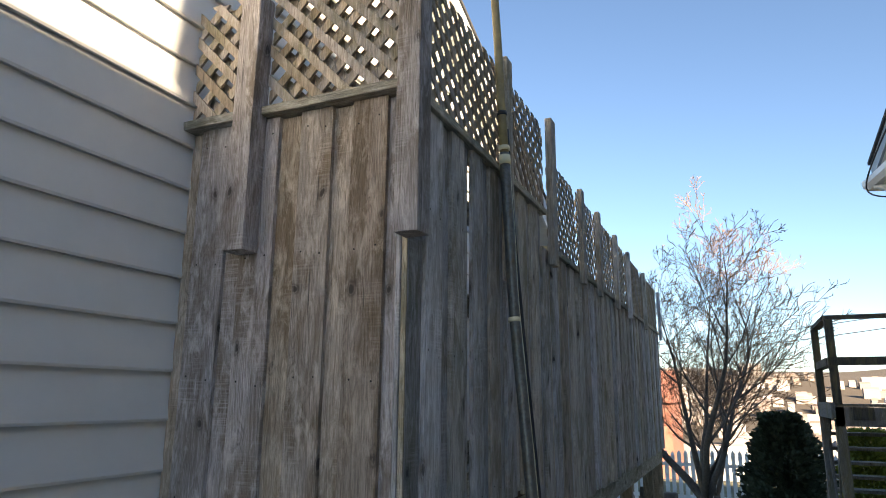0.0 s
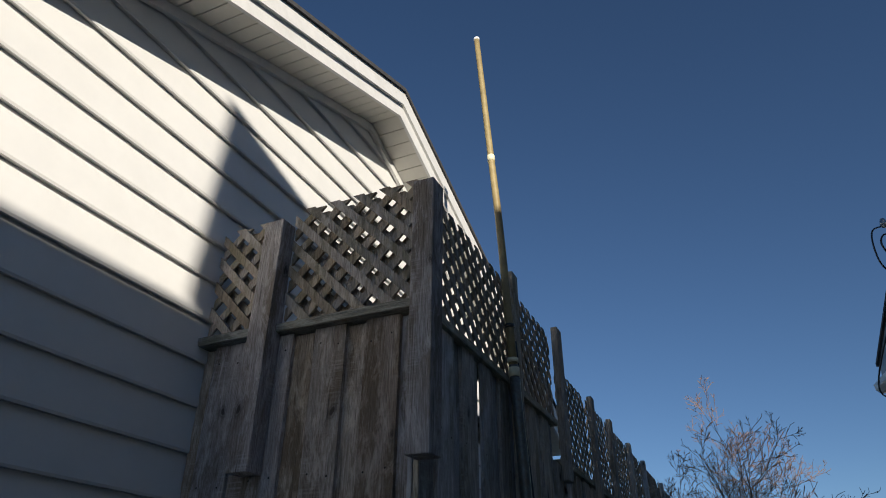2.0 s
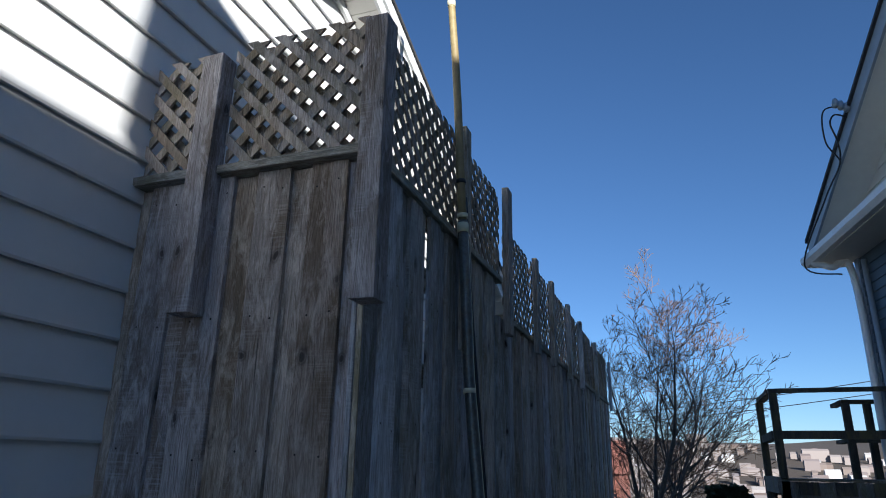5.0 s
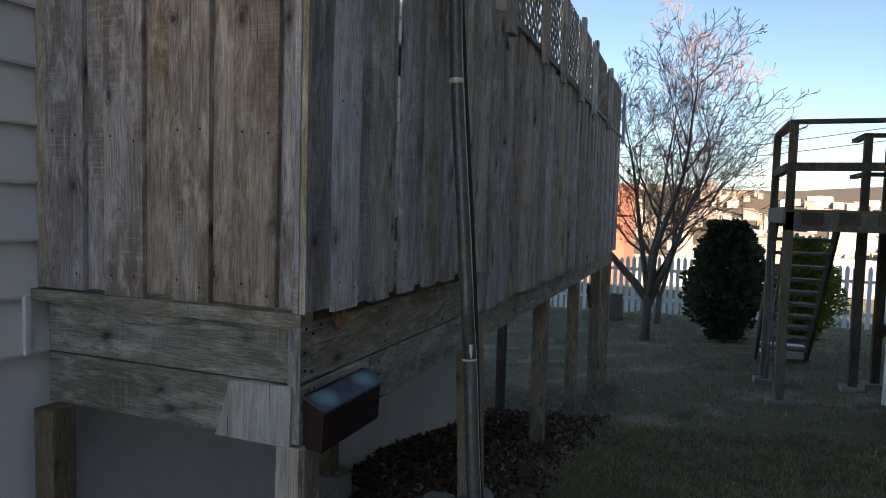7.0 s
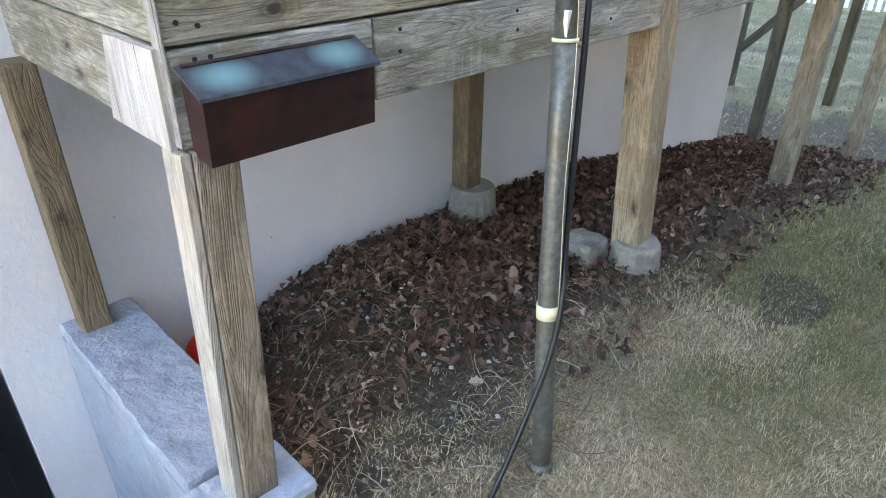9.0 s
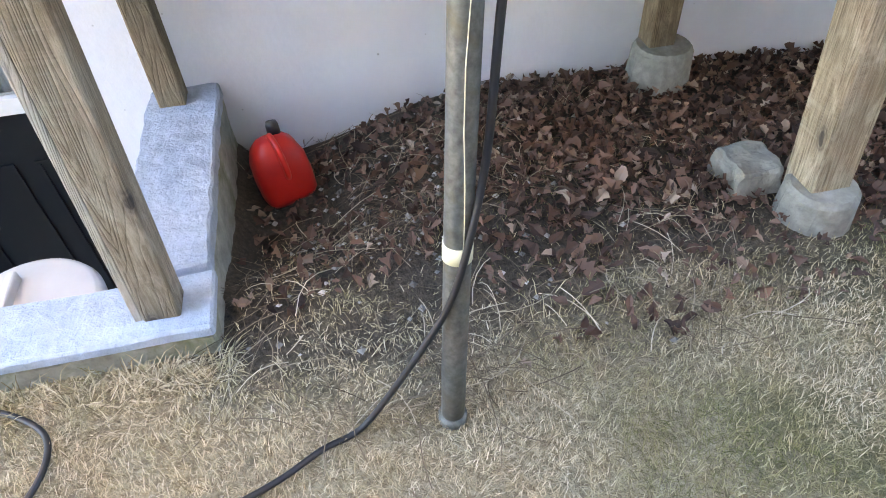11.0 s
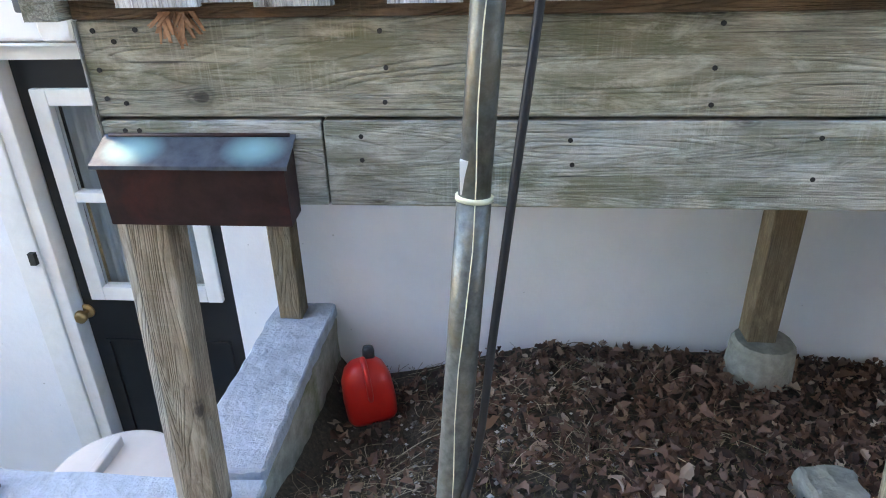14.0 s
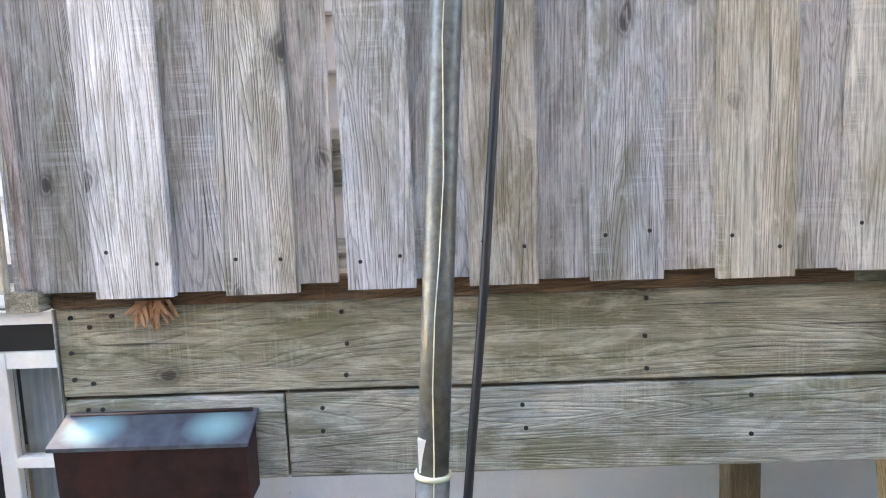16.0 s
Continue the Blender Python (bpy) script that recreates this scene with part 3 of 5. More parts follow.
# ---- sunken stairwell in front of the door ----
def rough_block(name, lo, hi, material, parent=None, label="", amp=0.008, n=16):
    """A cast block with uneven faces and worn edges."""
    bm = bmesh.new()
    vs = [bm.verts.new(p) for p in boxv(lo[0], hi[0], lo[1], hi[1], lo[2], hi[2])]
    for f in BOXF:
        bm.faces.new([vs[i] for i in f])
    size = max(h - l for h, l in zip(hi, lo))
    for ax in range(3):
        cuts = max(1, int((hi[ax] - lo[ax]) / size * n * 2))
        for i in range(1, cuts):
            co = [0, 0, 0]
            co[ax] = lo[ax] + (hi[ax] - lo[ax]) * i / cuts
            no = [0, 0, 0]
            no[ax] = 1
            bmesh.ops.bisect_plane(bm, geom=bm.verts[:] + bm.edges[:] + bm.faces[:], plane_co=co, plane_no=no)
    bmesh.ops.bevel(bm, geom=[e for e in bm.edges if e.calc_face_angle(0) > 1], offset=0.007, segments=1, affect="EDGES")
    for q in bm.verts:
        p = q.co * 16
        q.co += amp * Vector((noise.noise(p), noise.noise(p + Vector((9, 0, 0))), noise.noise(p + Vector((0, 9, 0)))))
    return part(name, bm, material, parent, label, False)


def build_well():
    well = tagged(new("stairwell"), "sunken concrete stairwell with painted kerb before the basement door", "stairwell", kind="structure")
    rough_block("kerb_top", (-1.315, -0.6, 0.125), (-1.128, 2.63, 0.160), M_CURB, well, "pale blue painted kerb top")
    rough_block("kerb_base", (-1.305, -0.6, -1.05), (-1.136, 2.624, 0.124), M_MOSSY, well, "mossy bare concrete face")
    rough_block("side_wall", (FX + 0.005, 2.390, 0.13), (-1.318, 2.620, 0.184), M_CURB_BLUE, well, "pale blue painted side wall top")
    rough_block("side_wall_base", (FX + 0.005, 2.41, -1.05), (-1.307, 2.616, 0.129), M_MOSSY, well, "weathered concrete side wall")
    box("well_lining", (FX + 0.006, 2.391, -1.0), (-1.319, 2.409, 0.135), M_CURB_BLUE, well, "pale blue painted inner face")
    box("well_floor", (FX + 0.005, -0.6, -1.05), (-1.307, 2.389, -0.95), M_CONC, well)
    return well


build_well()


# ---- raised deck with fence ----
DX, DY, DEND = -1.20, 2.50, 9.95     # fascia faces and the far end
FB, FM, FT, BB = 1.004, 1.172, 1.345, 1.366


def footing(x, y, z, r0=0.105, r1=0.088, h=0.2):
    v, f, n = [], [], 18
    for i, (rr, zz) in enumerate(((r0, z - 0.25), (r0 * 0.98, z - 0.03 + h * 0.4), (r1, z + h - 0.015), (r1 - 0.012, z + h))):
        for k in range(n):
            a = 2 * math.pi * k / n
            q = rr * (1 + 0.05 * noise.noise((math.cos(a) * 2 + x, math.sin(a) * 2 + y, zz * 5)))
            v.append((x + q * math.cos(a), y + q * math.sin(a), zz))
    for i in range(3):
        for k in range(n):
            f.append((i * n + k, i * n + (k + 1) % n, (i + 1) * n + (k + 1) % n, (i + 1) * n + k))
    f.append(tuple(3 * n + k for k in range(n)))
    return tagged(link("concrete_footing", v, f, M_CONC), "round grey concrete footing under a deck post", "footing", "deck footings")


NAILS = [(2.525, (1.325, 1.262, 1.21)), (2.56, (1.31, 1.2)), (2.54, (1.15,)), (2.575, (1.148,)), (2.605, (1.33,)), (2.982, (1.136, 1.092)), (3.035, (1.32, 1.26, 1.205)), (3.361, (1.133, 1.085)), (3.59, (1.325, 1.255, 1.2)), (3.78, (1.14, 1.063)), (4.45, (1.13, 1.06)), (4.6, (1.3, 1.22)), (5.2, (1.12, 1.05)), (5.5, (1.3, 1.22))]


def build_deck():
    deck = thing("raised_deck", "weathered grey wooden deck raised on posts along the house", "deck")
    # fascia boards
    for y0, y1 in ((DY, 2.915), (2.918, 7.2), (7.205, DEND)):
        box("fascia_board", (DX - 0.038, y0, FB), (DX, y1, FM - 0.004), M_BOARD_Y, deck, bevel=0.004)
    for y0, y1 in ((DY, 7.2), (7.205, DEND)):
        box("fascia_board", (DX - 0.038, y0, FM + 0.003), (DX - 0.001, y1, FT), M_BOARD_Y, deck, bevel=0.004)
    for z0, z1 in ((FB + 0.002, FM - 0.002), (FM + 0.002, FT)):
        box("fascia_board", (FX + 0.03, DY - 0.001, z0), (DX - 0.039, DY + 0.037, z1), M_BOARD_X, deck, bevel=0.004)
    v = [(x, y, z) for y in (DY - 0.014, DY - 0.0015) for x, z in ((-1.475, FB - 0.004), (-1.222, FB - 0.004), (-1.22, FM - 0.002), (-1.424, FM - 0.006))]
    link("patch_board", v, [(0, 1, 2, 3), (7, 6, 5, 4), (0, 4, 5, 1), (1, 5, 6, 2), (2, 6, 7, 3), (3, 7, 4, 0)], M_PALE, deck, "pale grey patch of newer board")
    # board corner edge piece
    box("corner_strip", (DX - 0.037, DY - 0.004, FB + 0.004), (DX + 0.003, DY - 0.0015, FT - 0.002), M_BOARD, deck)
    # floor
    x = FX + 0.03
    while x < DX - 0.05:
        box("deck_board", (x, DY + 0.04, FT + 0.001), (min(x + 0.138, DX - 0.002), DEND, FT + 0.021), M_BOARD_Y, deck)
        x += 0.142
    y = DY + 0.45
    while y < DEND:
        box("joist", (FX + 0.01, y, FB + 0.2), (DX - 0.04, y + 0.038, FT), M_POST, deck)
        y += 0.45
    tagged(deck, category="deck")
    # posts with their own lean
    def post(x, y, z0, z1, w, material=M_POST, lean=(0, 0), d=None):
        return beam("deck_post", (x + lean[0], y + lean[1], z0), (x, y, z1), w, d or w, material, deck, bevel=0.006)
    post(-1.228, 2.550, 0.155, FB - 0.004, 0.084, M_POST_GREY, lean=(0.008, -0.035))
    beam("deck_post", (-1.222, 2.462, 0.155), (-1.228, 2.496, FB - 0.004), 0.074, 0.02, M_PALE, deck, "pale grey weathered side board", bevel=0.003)
    post(-2.108, 2.478, 0.18, FB - 0.004, 0.085)
    post(-2.095, 4.16, 0.10, FB + 0.2, 0.098)
    post(-1.252, 4.125, 0.13, FB + 0.1, 0.115, M_POST_GREY, lean=(0.0, 0.11))
    footing(-2.065, 4.175, -0.05, 0.118, 0.106, 0.2)
    footing(-1.222, 4.23, 0.0, 0.105, 0.096, 0.165)
    for x, y in ((-1.31, 6.12), (-1.31, 7.65), (-1.26, 8.9), (-1.255, 9.85)):
        g = height(x, y)
        post(x, y, g - 0.1, FB + 0.1, 0.11, M_POST_GREY)
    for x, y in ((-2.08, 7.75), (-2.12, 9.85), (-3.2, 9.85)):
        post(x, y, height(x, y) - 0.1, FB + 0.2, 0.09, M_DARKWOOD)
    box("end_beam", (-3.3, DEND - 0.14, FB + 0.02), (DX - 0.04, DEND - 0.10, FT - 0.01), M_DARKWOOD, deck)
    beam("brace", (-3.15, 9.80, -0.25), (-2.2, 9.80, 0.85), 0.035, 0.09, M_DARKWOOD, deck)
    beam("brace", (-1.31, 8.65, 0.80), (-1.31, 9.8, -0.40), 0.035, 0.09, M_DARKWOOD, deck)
    # nails in the fascia
    for y, zs in NAILS:
        for z in zs:
            yy, zz = y + random.uniform(-0.006, 0.006), z + random.uniform(-0.004, 0.004)
            v = [(0.0015, 0.0045 * math.cos(a), 0.0045 * math.sin(a)) for a in (k * math.pi / 4 for k in range(8))] + [(-0.003, 0.0045 * math.cos(a), 0.0045 * math.sin(a)) for a in (k * math.pi / 4 for k in range(8))]
            link("nail", v, [tuple(range(8))] + [(i, i + 8, (i + 1) % 8 + 8, (i + 1) % 8) for i in range(8)], M_NAIL, deck, loc=(DX + 0.0005, yy, zz))
    return deck


build_deck()
CAP1, CAP2 = 2.862, 2.665               # tops of the boards, first and later bays
YSTEP = 4.20


FPOSTS = (5.06, 5.68, 6.48, 7.22, 8.40, DEND - 0.06)


def build_fence():
    fence = thing("privacy_fence", "tall weathered grey vertical-board privacy fence on the deck", "fence")
    # short side, facing the walk: (from, to, proud)
    short = [(-2.165, -2.085, 0), (-2.10, -1.943, 1), (-1.952, -1.85, 0), (-1.861, -1.712, 1), (-1.722, -1.60, 0), (-1.61, -1.47, 1), (-1.48, -1.375, 0), (-1.387, -1.243, 1), (-1.252, -1.168, 0)]
    for a, b, proud in short:
        y = 2.466 - 0.018 * proud
        zb = 1.394 - 0.006 * proud + random.uniform(-0.006, 0.006)
        bd = box("board", (a, y, zb), (b, y + 0.02, CAP1 - 0.002 + (0.0 if proud else -0.004)), M_BOARD_BROWN, fence)
        bd.rotation_euler = (0, radians(random.uniform(-0.35, 0.35)), 0)
        for zz in (1.44, 1.86, 2.3, 2.78):
            if proud:
                for q in (a + 0.03, b - 0.03):
                    link("nail", [(0.004 * math.cos(t), -0.001, 0.004 * math.sin(t)) for t in (k * math.pi / 3 for k in range(6))], [tuple(range(6))[::-1]], M_NAIL, fence, loc=(q, y - 0.0005, zz + random.uniform(-0.02, 0.02)))
    box("ledge", (FX + 0.03, 2.438, FT + 0.002), (-1.16, 2.499, 1.383), M_BOARD_X, fence)
    # long side
    box("ledge", (DX - 0.03, 2.502, FT + 0.001), (DX + 0.006, 3.96, BB + 0.022), M_REDSTRIP, fence, "reddish brown ledge strip")
    xs = DX
    long = [(2.448, 2.615, 0)]
    edges = [2.607, 2.745, 2.835, 2.964, 3.054, 3.174, 3.270, 3.391, 3.482, 3.608, 3.70, 3.832, 3.921]
    while edges[-1] < DEND + 0.1:
        edges += [edges[-1] + random.uniform(0.122, 0.136), edges[-1] + random.uniform(0.214, 0.23)]
    for k in range(0, len(edges) - 2, 2):
        gap = 0.013 if k == 2 else -0.03
        long += [(edges[k], edges[k + 1], 1), (edges[k + 1] - 0.03, edges[k + 2] - gap, 0)]
    long = [(a, min(b, DEND), proud) for a, b, proud in long if a < DEND - 0.04]
    for i, (a, b, proud) in enumerate(long):
        x = xs + (0.026 if proud else 0.008)
        low = BB if a < 3.97 else 1.175
        if a < 3.97:
            low += (0.004 if proud else 0.012) + random.uniform(-0.006, 0.006)
        else:
            low += random.uniform(-0.012, 0.012)
        top = (CAP1 if b < YSTEP + 0.05 else CAP2) - 0.003
        bd = box("board", (x, a, low), (x + 0.017, b - (0.006 if not proud else 0), top), M_BOARD, fence)
        bd.rotation_euler = (radians(random.uniform(-0.25, 0.25)), 0, 0)
        if proud and a < 4.4:
            for zz in (low + 0.07, low + 0.60, low + 1.1):
                for q in (a + 0.025, b - 0.025):
                    link("nail", [(0.001, 0.004 * math.cos(t), 0.004 * math.sin(t)) for t in (k * math.pi / 3 for k in range(6))], [tuple(range(6))], M_NAIL, fence, loc=(x + 0.0175, q, zz + random.uniform(-0.02, 0.02)))
    box("corner_batten", (-1.166, 2.440, 1.384), (-1.148, 2.4475, CAP1 - 0.02), M_BOARD, fence, "thin pale corner batten")
    # rails behind the boards
    for z in (1.55, 2.15, 2.56):
        box("rail", (DX - 0.04, 2.5, z), (DX + 0.003, DEND, z + 0.085), M_BOARD_Y, fence)
        box("rail", (FX + 0.05, 2.483, z), (DX - 0.05, 2.52, z + 0.085), M_BOARD_X, fence)
    # cap ledges
    box("cap_rail", (FX + 0.012, 2.405, CAP1), (-1.82, 2.53, CAP1 + 0.038), M_BOARD_X, fence, bevel=0.004)
    box("cap_rail", (-1.819, 2.412, CAP1 + 0.002), (-1.16, 2.53, CAP1 + 0.037), M_BOARD_X, fence, bevel=0.004)
    box("cap_rail", (DX - 0.06, 2.532, CAP1), (DX + 0.062, YSTEP, CAP1 + 0.035), M_BOARD_Y, fence, bevel=0.004)
    box("cap_rail", (DX - 0.06, YSTEP + 0.09, CAP2), (DX + 0.062, DEND, CAP2 + 0.035), M_BOARD_Y, fence, bevel=0.004)
    # posts
    box("post", (-1.872, 2.362, 2.325), (-1.776, 2.447, 3.365), M_BOARD_BROWN, fence, bevel=0.004)
    box("post", (-1.157, 2.355, 2.325), (-1.069, 2.4465, 3.37), M_BOARD_BROWN, fence, bevel=0.004)
    box("post", (DX + 0.064, 3.37, 2.335), (DX + 0.10, 3.455, 3.46), M_BOARD, fence, bevel=0.004)
    box("post", (DX + 0.064, YSTEP - 0.012, 2.56), (DX + 0.105, YSTEP + 0.088, 3.47), M_BOARD, fence, bevel=0.004)
    for y in FPOSTS:
        box("post", (DX + 0.064, y - 0.042, CAP2 - 0.08), (DX + 0.10, y + 0.042, 3.27 - 0.006 * (y - 5)), M_BOARD, fence, bevel=0.004)
    return fence


build_fence()


def lattice(origin, axis, width, h, step=0.092, w=0.040, t=0.011):
    """A diagonal lattice panel: two crossing layers of thin slats cut to a rectangle."""
    th = thing("lattice_panel", "weathered diagonal wooden lattice panel above the fence boards", "lattice", "lattice panels")
    nrm = Vector((0, -1, 0)) if axis == 0 else Vector((1, 0, 0))
    u = Vector((1, 0, 0)) if axis == 0 else Vector((0, 1, 0))
    o = Vector(origin)
    hw = w / math.sqrt(2)
    for layer, s in ((0, 1), (1, -1)):
        k = -h
        while k < width + h:
            c = k + random.uniform(-0.006, 0.006)
            # slat's centre line: across = c + s * z for s = 1, or c + h - z
            def line(off):
                pts = []
                a0, a1 = (c + off, c + off + h) if s > 0 else (c + off + h, c + off)
                t0, t1 = 0.0, 1.0
                d = a1 - a0
                for lim, sg in ((0.0, 1), (width, -1)):
                    tt = (lim - a0) / d
                    if sg * d > 0:
                        t0 = max(t0, tt)
                    else:
                        t1 = min(t1, tt)
                return (a0, d, t0, t1)
            A, B = line(-hw), line(hw)
            if A[2] < A[3] - 0.03 and B[2] < B[3] - 0.03:
                v = []
                for q in (layer * (t + 0.001), layer * (t + 0.001) + t):
                    for a0, d, t0, t1 in (A, B):
                        for tt in (t0, t1):
                            p = o + u * (a0 + d * tt) + Vector((0, 0, h * tt)) + nrm * q
                            v.append(p)
                f = [(0, 1, 3, 2), (4, 6, 7, 5), (0, 4, 5, 1), (2, 3, 7, 6), (0, 2, 6, 4), (1, 5, 7, 3)]
                mid = sum(v, Vector()) / 8
                link("slat", [q - mid for q in v], f, M_SLAT, th, loc=mid)
            k += step
    return th


for back, rise in ((0.0, 0.0), (0.04, -0.012)):
    lattice((FX + 0.03 + back, 2.455 + back, CAP1 + 0.039), 0, 0.31 - back, 0.52 + rise, 0.122, 0.036)
    lattice((-1.77 + back, 2.455 + back, CAP1 + 0.039), 0, 0.61 - back, 0.54 + rise, 0.122, 0.036)
lattice((DX + 0.03, 2.47, CAP1 + 0.037), 1, YSTEP - 2.47, 0.53, 0.098, 0.034, 0.006)
py = [YSTEP + 0.085, *FPOSTS]
for a, b in zip(py, py[1:]):
    lattice((DX + 0.03, a + 0.02, CAP2 + 0.037), 1, b - a - 0.04, 0.565, 0.098, 0.031, 0.006)


# ---- mailbox on the fascia ----
def build_mailbox():
    mb = thing("mailbox", "dark rusted steel wall mailbox with a sloped lid", "mailbox")
    x0, y0, y1 = DX + 0.004, 2.506, 2.868
    xb, xf = x0, -1.126
    prof = [(xb, 0.995), (xf - 0.010, 0.988), (xf - 0.004, 1.100), (xb, 1.136)]
    n = 4
    v = [(x, y0 + 0.008, z) for x, z in prof] + [(x, y1 - 0.008, z) for x, z in prof]
    f = [(3, 2, 1, 0), (4, 5, 6, 7)] + [(i, (i + 1) % n, n + (i + 1) % n, n + i) for i in range(n)]
    link("box", v, f, M_RUST, mb)
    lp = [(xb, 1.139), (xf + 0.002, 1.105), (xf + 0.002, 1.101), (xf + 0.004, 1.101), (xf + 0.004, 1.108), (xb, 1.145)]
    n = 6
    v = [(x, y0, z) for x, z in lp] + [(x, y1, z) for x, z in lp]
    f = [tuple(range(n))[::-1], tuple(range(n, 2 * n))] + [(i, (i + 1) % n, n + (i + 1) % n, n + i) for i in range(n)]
    lid = link("lid", v, f, M_LID, mb, "dark steel lid with two pale blue reflections painted in")
    hinge = tube("hinge", [(xb + 0.004, y0 + 0.01, 1.144), (xb + 0.004, y1 - 0.01, 1.144)], 0.004, M_RUST, mb, sides=8)
    under(hinge, lid)
    return mb


build_mailbox()


# ---- pole with cable ----
def along(z):
    """The mast's middle at a height."""
    P = [(-0.828, 3.120, 0.0), (-0.834, 3.123, 0.077), (-0.886, 3.157, 0.517), (-0.944, 3.203, 1.155), (-0.976, 3.222, 1.46), (-1.012, 3.246, 1.82), (-1.050, 3.272, 2.139), (-1.094, 3.30, 2.899), (-1.131, 3.30, 3.69), (-1.165, 3.30, 4.158), (-1.233, 3.30, 5.155)]
    for a, b in zip(P, P[1:]):
        if z <= b[2]:
            t = (z - a[2]) / (b[2] - a[2])
            return tuple(a[i] + (b[i] - a[i]) * t for i in range(3))
    return P[-1]


def build_pole():
    m = thing("antenna_mast", "tall thin weathered metal mast standing on the lawn against the fence", "mast")
    zs = lambda a, b, n: [along(a + (b - a) * i / n) for i in range(n + 1)]
    tube("lower_tube", zs(0.03, 1.128, 6), 0.0255, M_GALV, m, sides=20)
    tube("middle_tube", zs(1.11, 2.92, 8), 0.0235, M_GALV, m, sides=20)
    tube("upper_tube", zs(2.86, 5.14, 10), [0.021 - 0.004 * i / 10 for i in range(11)], M_YELLOWTUBE, m, sides=16)
    tube("foot_collar", zs(0.05, 0.078, 1), 0.031, M_GALV, m, sides=20)
    for z, h, mm, r in ((0.517, 0.035, M_TAPE, 0.0275), (1.128, 0.007, M_TAPE, 0.0275), (2.885, 0.045, M_TAPE, 0.027), (2.945, 0.02, M_TAPE, 0.026), (2.139, 0.02, M_TAPE, 0.0275), (3.12, 0.02, M_RUBBER, 0.0235), (4.158, 0.04, M_TAPE, 0.0215), (5.148, 0.02, M_WHITE, 0.019)):
        tube("band", zs(z - h / 2, z + h / 2, 1), r, mm, m, sides=20)
    a = Vector(along(1.165))
    box("sticker", (a.x + 0.008, a.y - 0.0222, 1.137), (a.x + 0.018, a.y - 0.010, 1.187), M_WHITE, m, "small white sticker")
    tube("wire", [Vector(along(0.46 + 2.4 * i / 24)) + Vector((0.0265, 0.004 * math.sin(i * 1.3), 0)) for i in range(25)], 0.0009, M_TAPE, m, "thin pale wire", 6)
    c = [Vector(along(z)) + Vector((0.012, d, 0)) for z, d in ((3.05, 0.03), (2.6, 0.04), (2.0, 0.072), (1.5, 0.07), (1.17, 0.055), (0.9, 0.045), (0.7, 0.038))]
    g = lambda x, y, e=0.018: (x, y, height(x, y) + e)
    c += [Vector((-0.856, 3.168, 0.544)), Vector((-0.848, 3.131, 0.42)), Vector((-0.845, 3.079, 0.318)), Vector((-0.845, 3.005, 0.189)), g(-0.842, 2.924), g(-0.812, 2.84), g(-0.765, 2.75), g(-0.725, 2.64), g(-0.69, 2.53), g(-0.655, 2.36), g(-0.644, 2.2), g(-0.60, 1.95), g(-0.52, 1.7), g(-0.56, 1.55), g(-0.68, 1.75), g(-0.74, 2.03), g(-0.775, 2.16), g(-0.81, 2.235), g(-0.90, 2.275), g(-0.988, 2.255), g(-1.06, 2.16), g(-1.092, 2.06), g(-1.06, 1.97), g(-1.01, 1.90), g(-0.95, 1.6)]
    cb = tube("power_cable", spline(c, 6), 0.0070, M_RUBBER, sides=10)
    tagged(cb, "black rubber cable hanging down the mast and looping over dry grass", "cable")


build_pole()


# ---- fuel can by the wall ----
def build_can():
    can = thing("fuel_can", "red plastic fuel can lying among dead leaves", "fuel can", loc=(-1.935, 2.785, height(-1.935, 2.785) + 0.005))
    bm = bmesh.new()
    prof = [(0.0, 0.075, 0.105), (0.02, 0.085, 0.115), (0.10, 0.088, 0.118), (0.18, 0.085, 0.112), (0.235, 0.07, 0.09), (0.265, 0.045, 0.06), (0.275, 0.02, 0.03)]
    n = 28
    rings = []
    for z, a, b in prof:
        rings.append([bm.verts.new((a * math.copysign(abs(math.cos(t)) ** 0.55, math.cos(t)), b * math.copysign(abs(math.sin(t)) ** 0.55, math.sin(t)), z)) for t in (2 * math.pi * k / n for k in range(n))])
    for r0, r1 in zip(rings, rings[1:]):
        for k in range(n):
            bm.faces.new((r0[k], r0[(k + 1) % n], r1[(k + 1) % n], r1[k]))
    bm.faces.new(rings[0][::-1])
    bm.faces.new(rings[-1])
    body = part("body", bm, M_RED, can, smooth=True)
    tube("handle", spline([(0.062, 0, 0.10), (0.098, 0, 0.16), (0.085, 0, 0.25), (0.03, 0, 0.285), (0.0, 0, 0.272)], 5), 0.013, M_RED, can, sides=12)
    tube("cap", [(-0.02, 0.03, 0.262), (-0.028, 0.035, 0.30), (-0.03, 0.037, 0.315)], [0.028, 0.027, 0.022], M_RUBBER, can, "black screw cap", 16)
    can.scale = (0.86, 0.80, 0.84)
    can.rotation_euler = (radians(4), radians(-8), radians(20))
    return can


build_can()


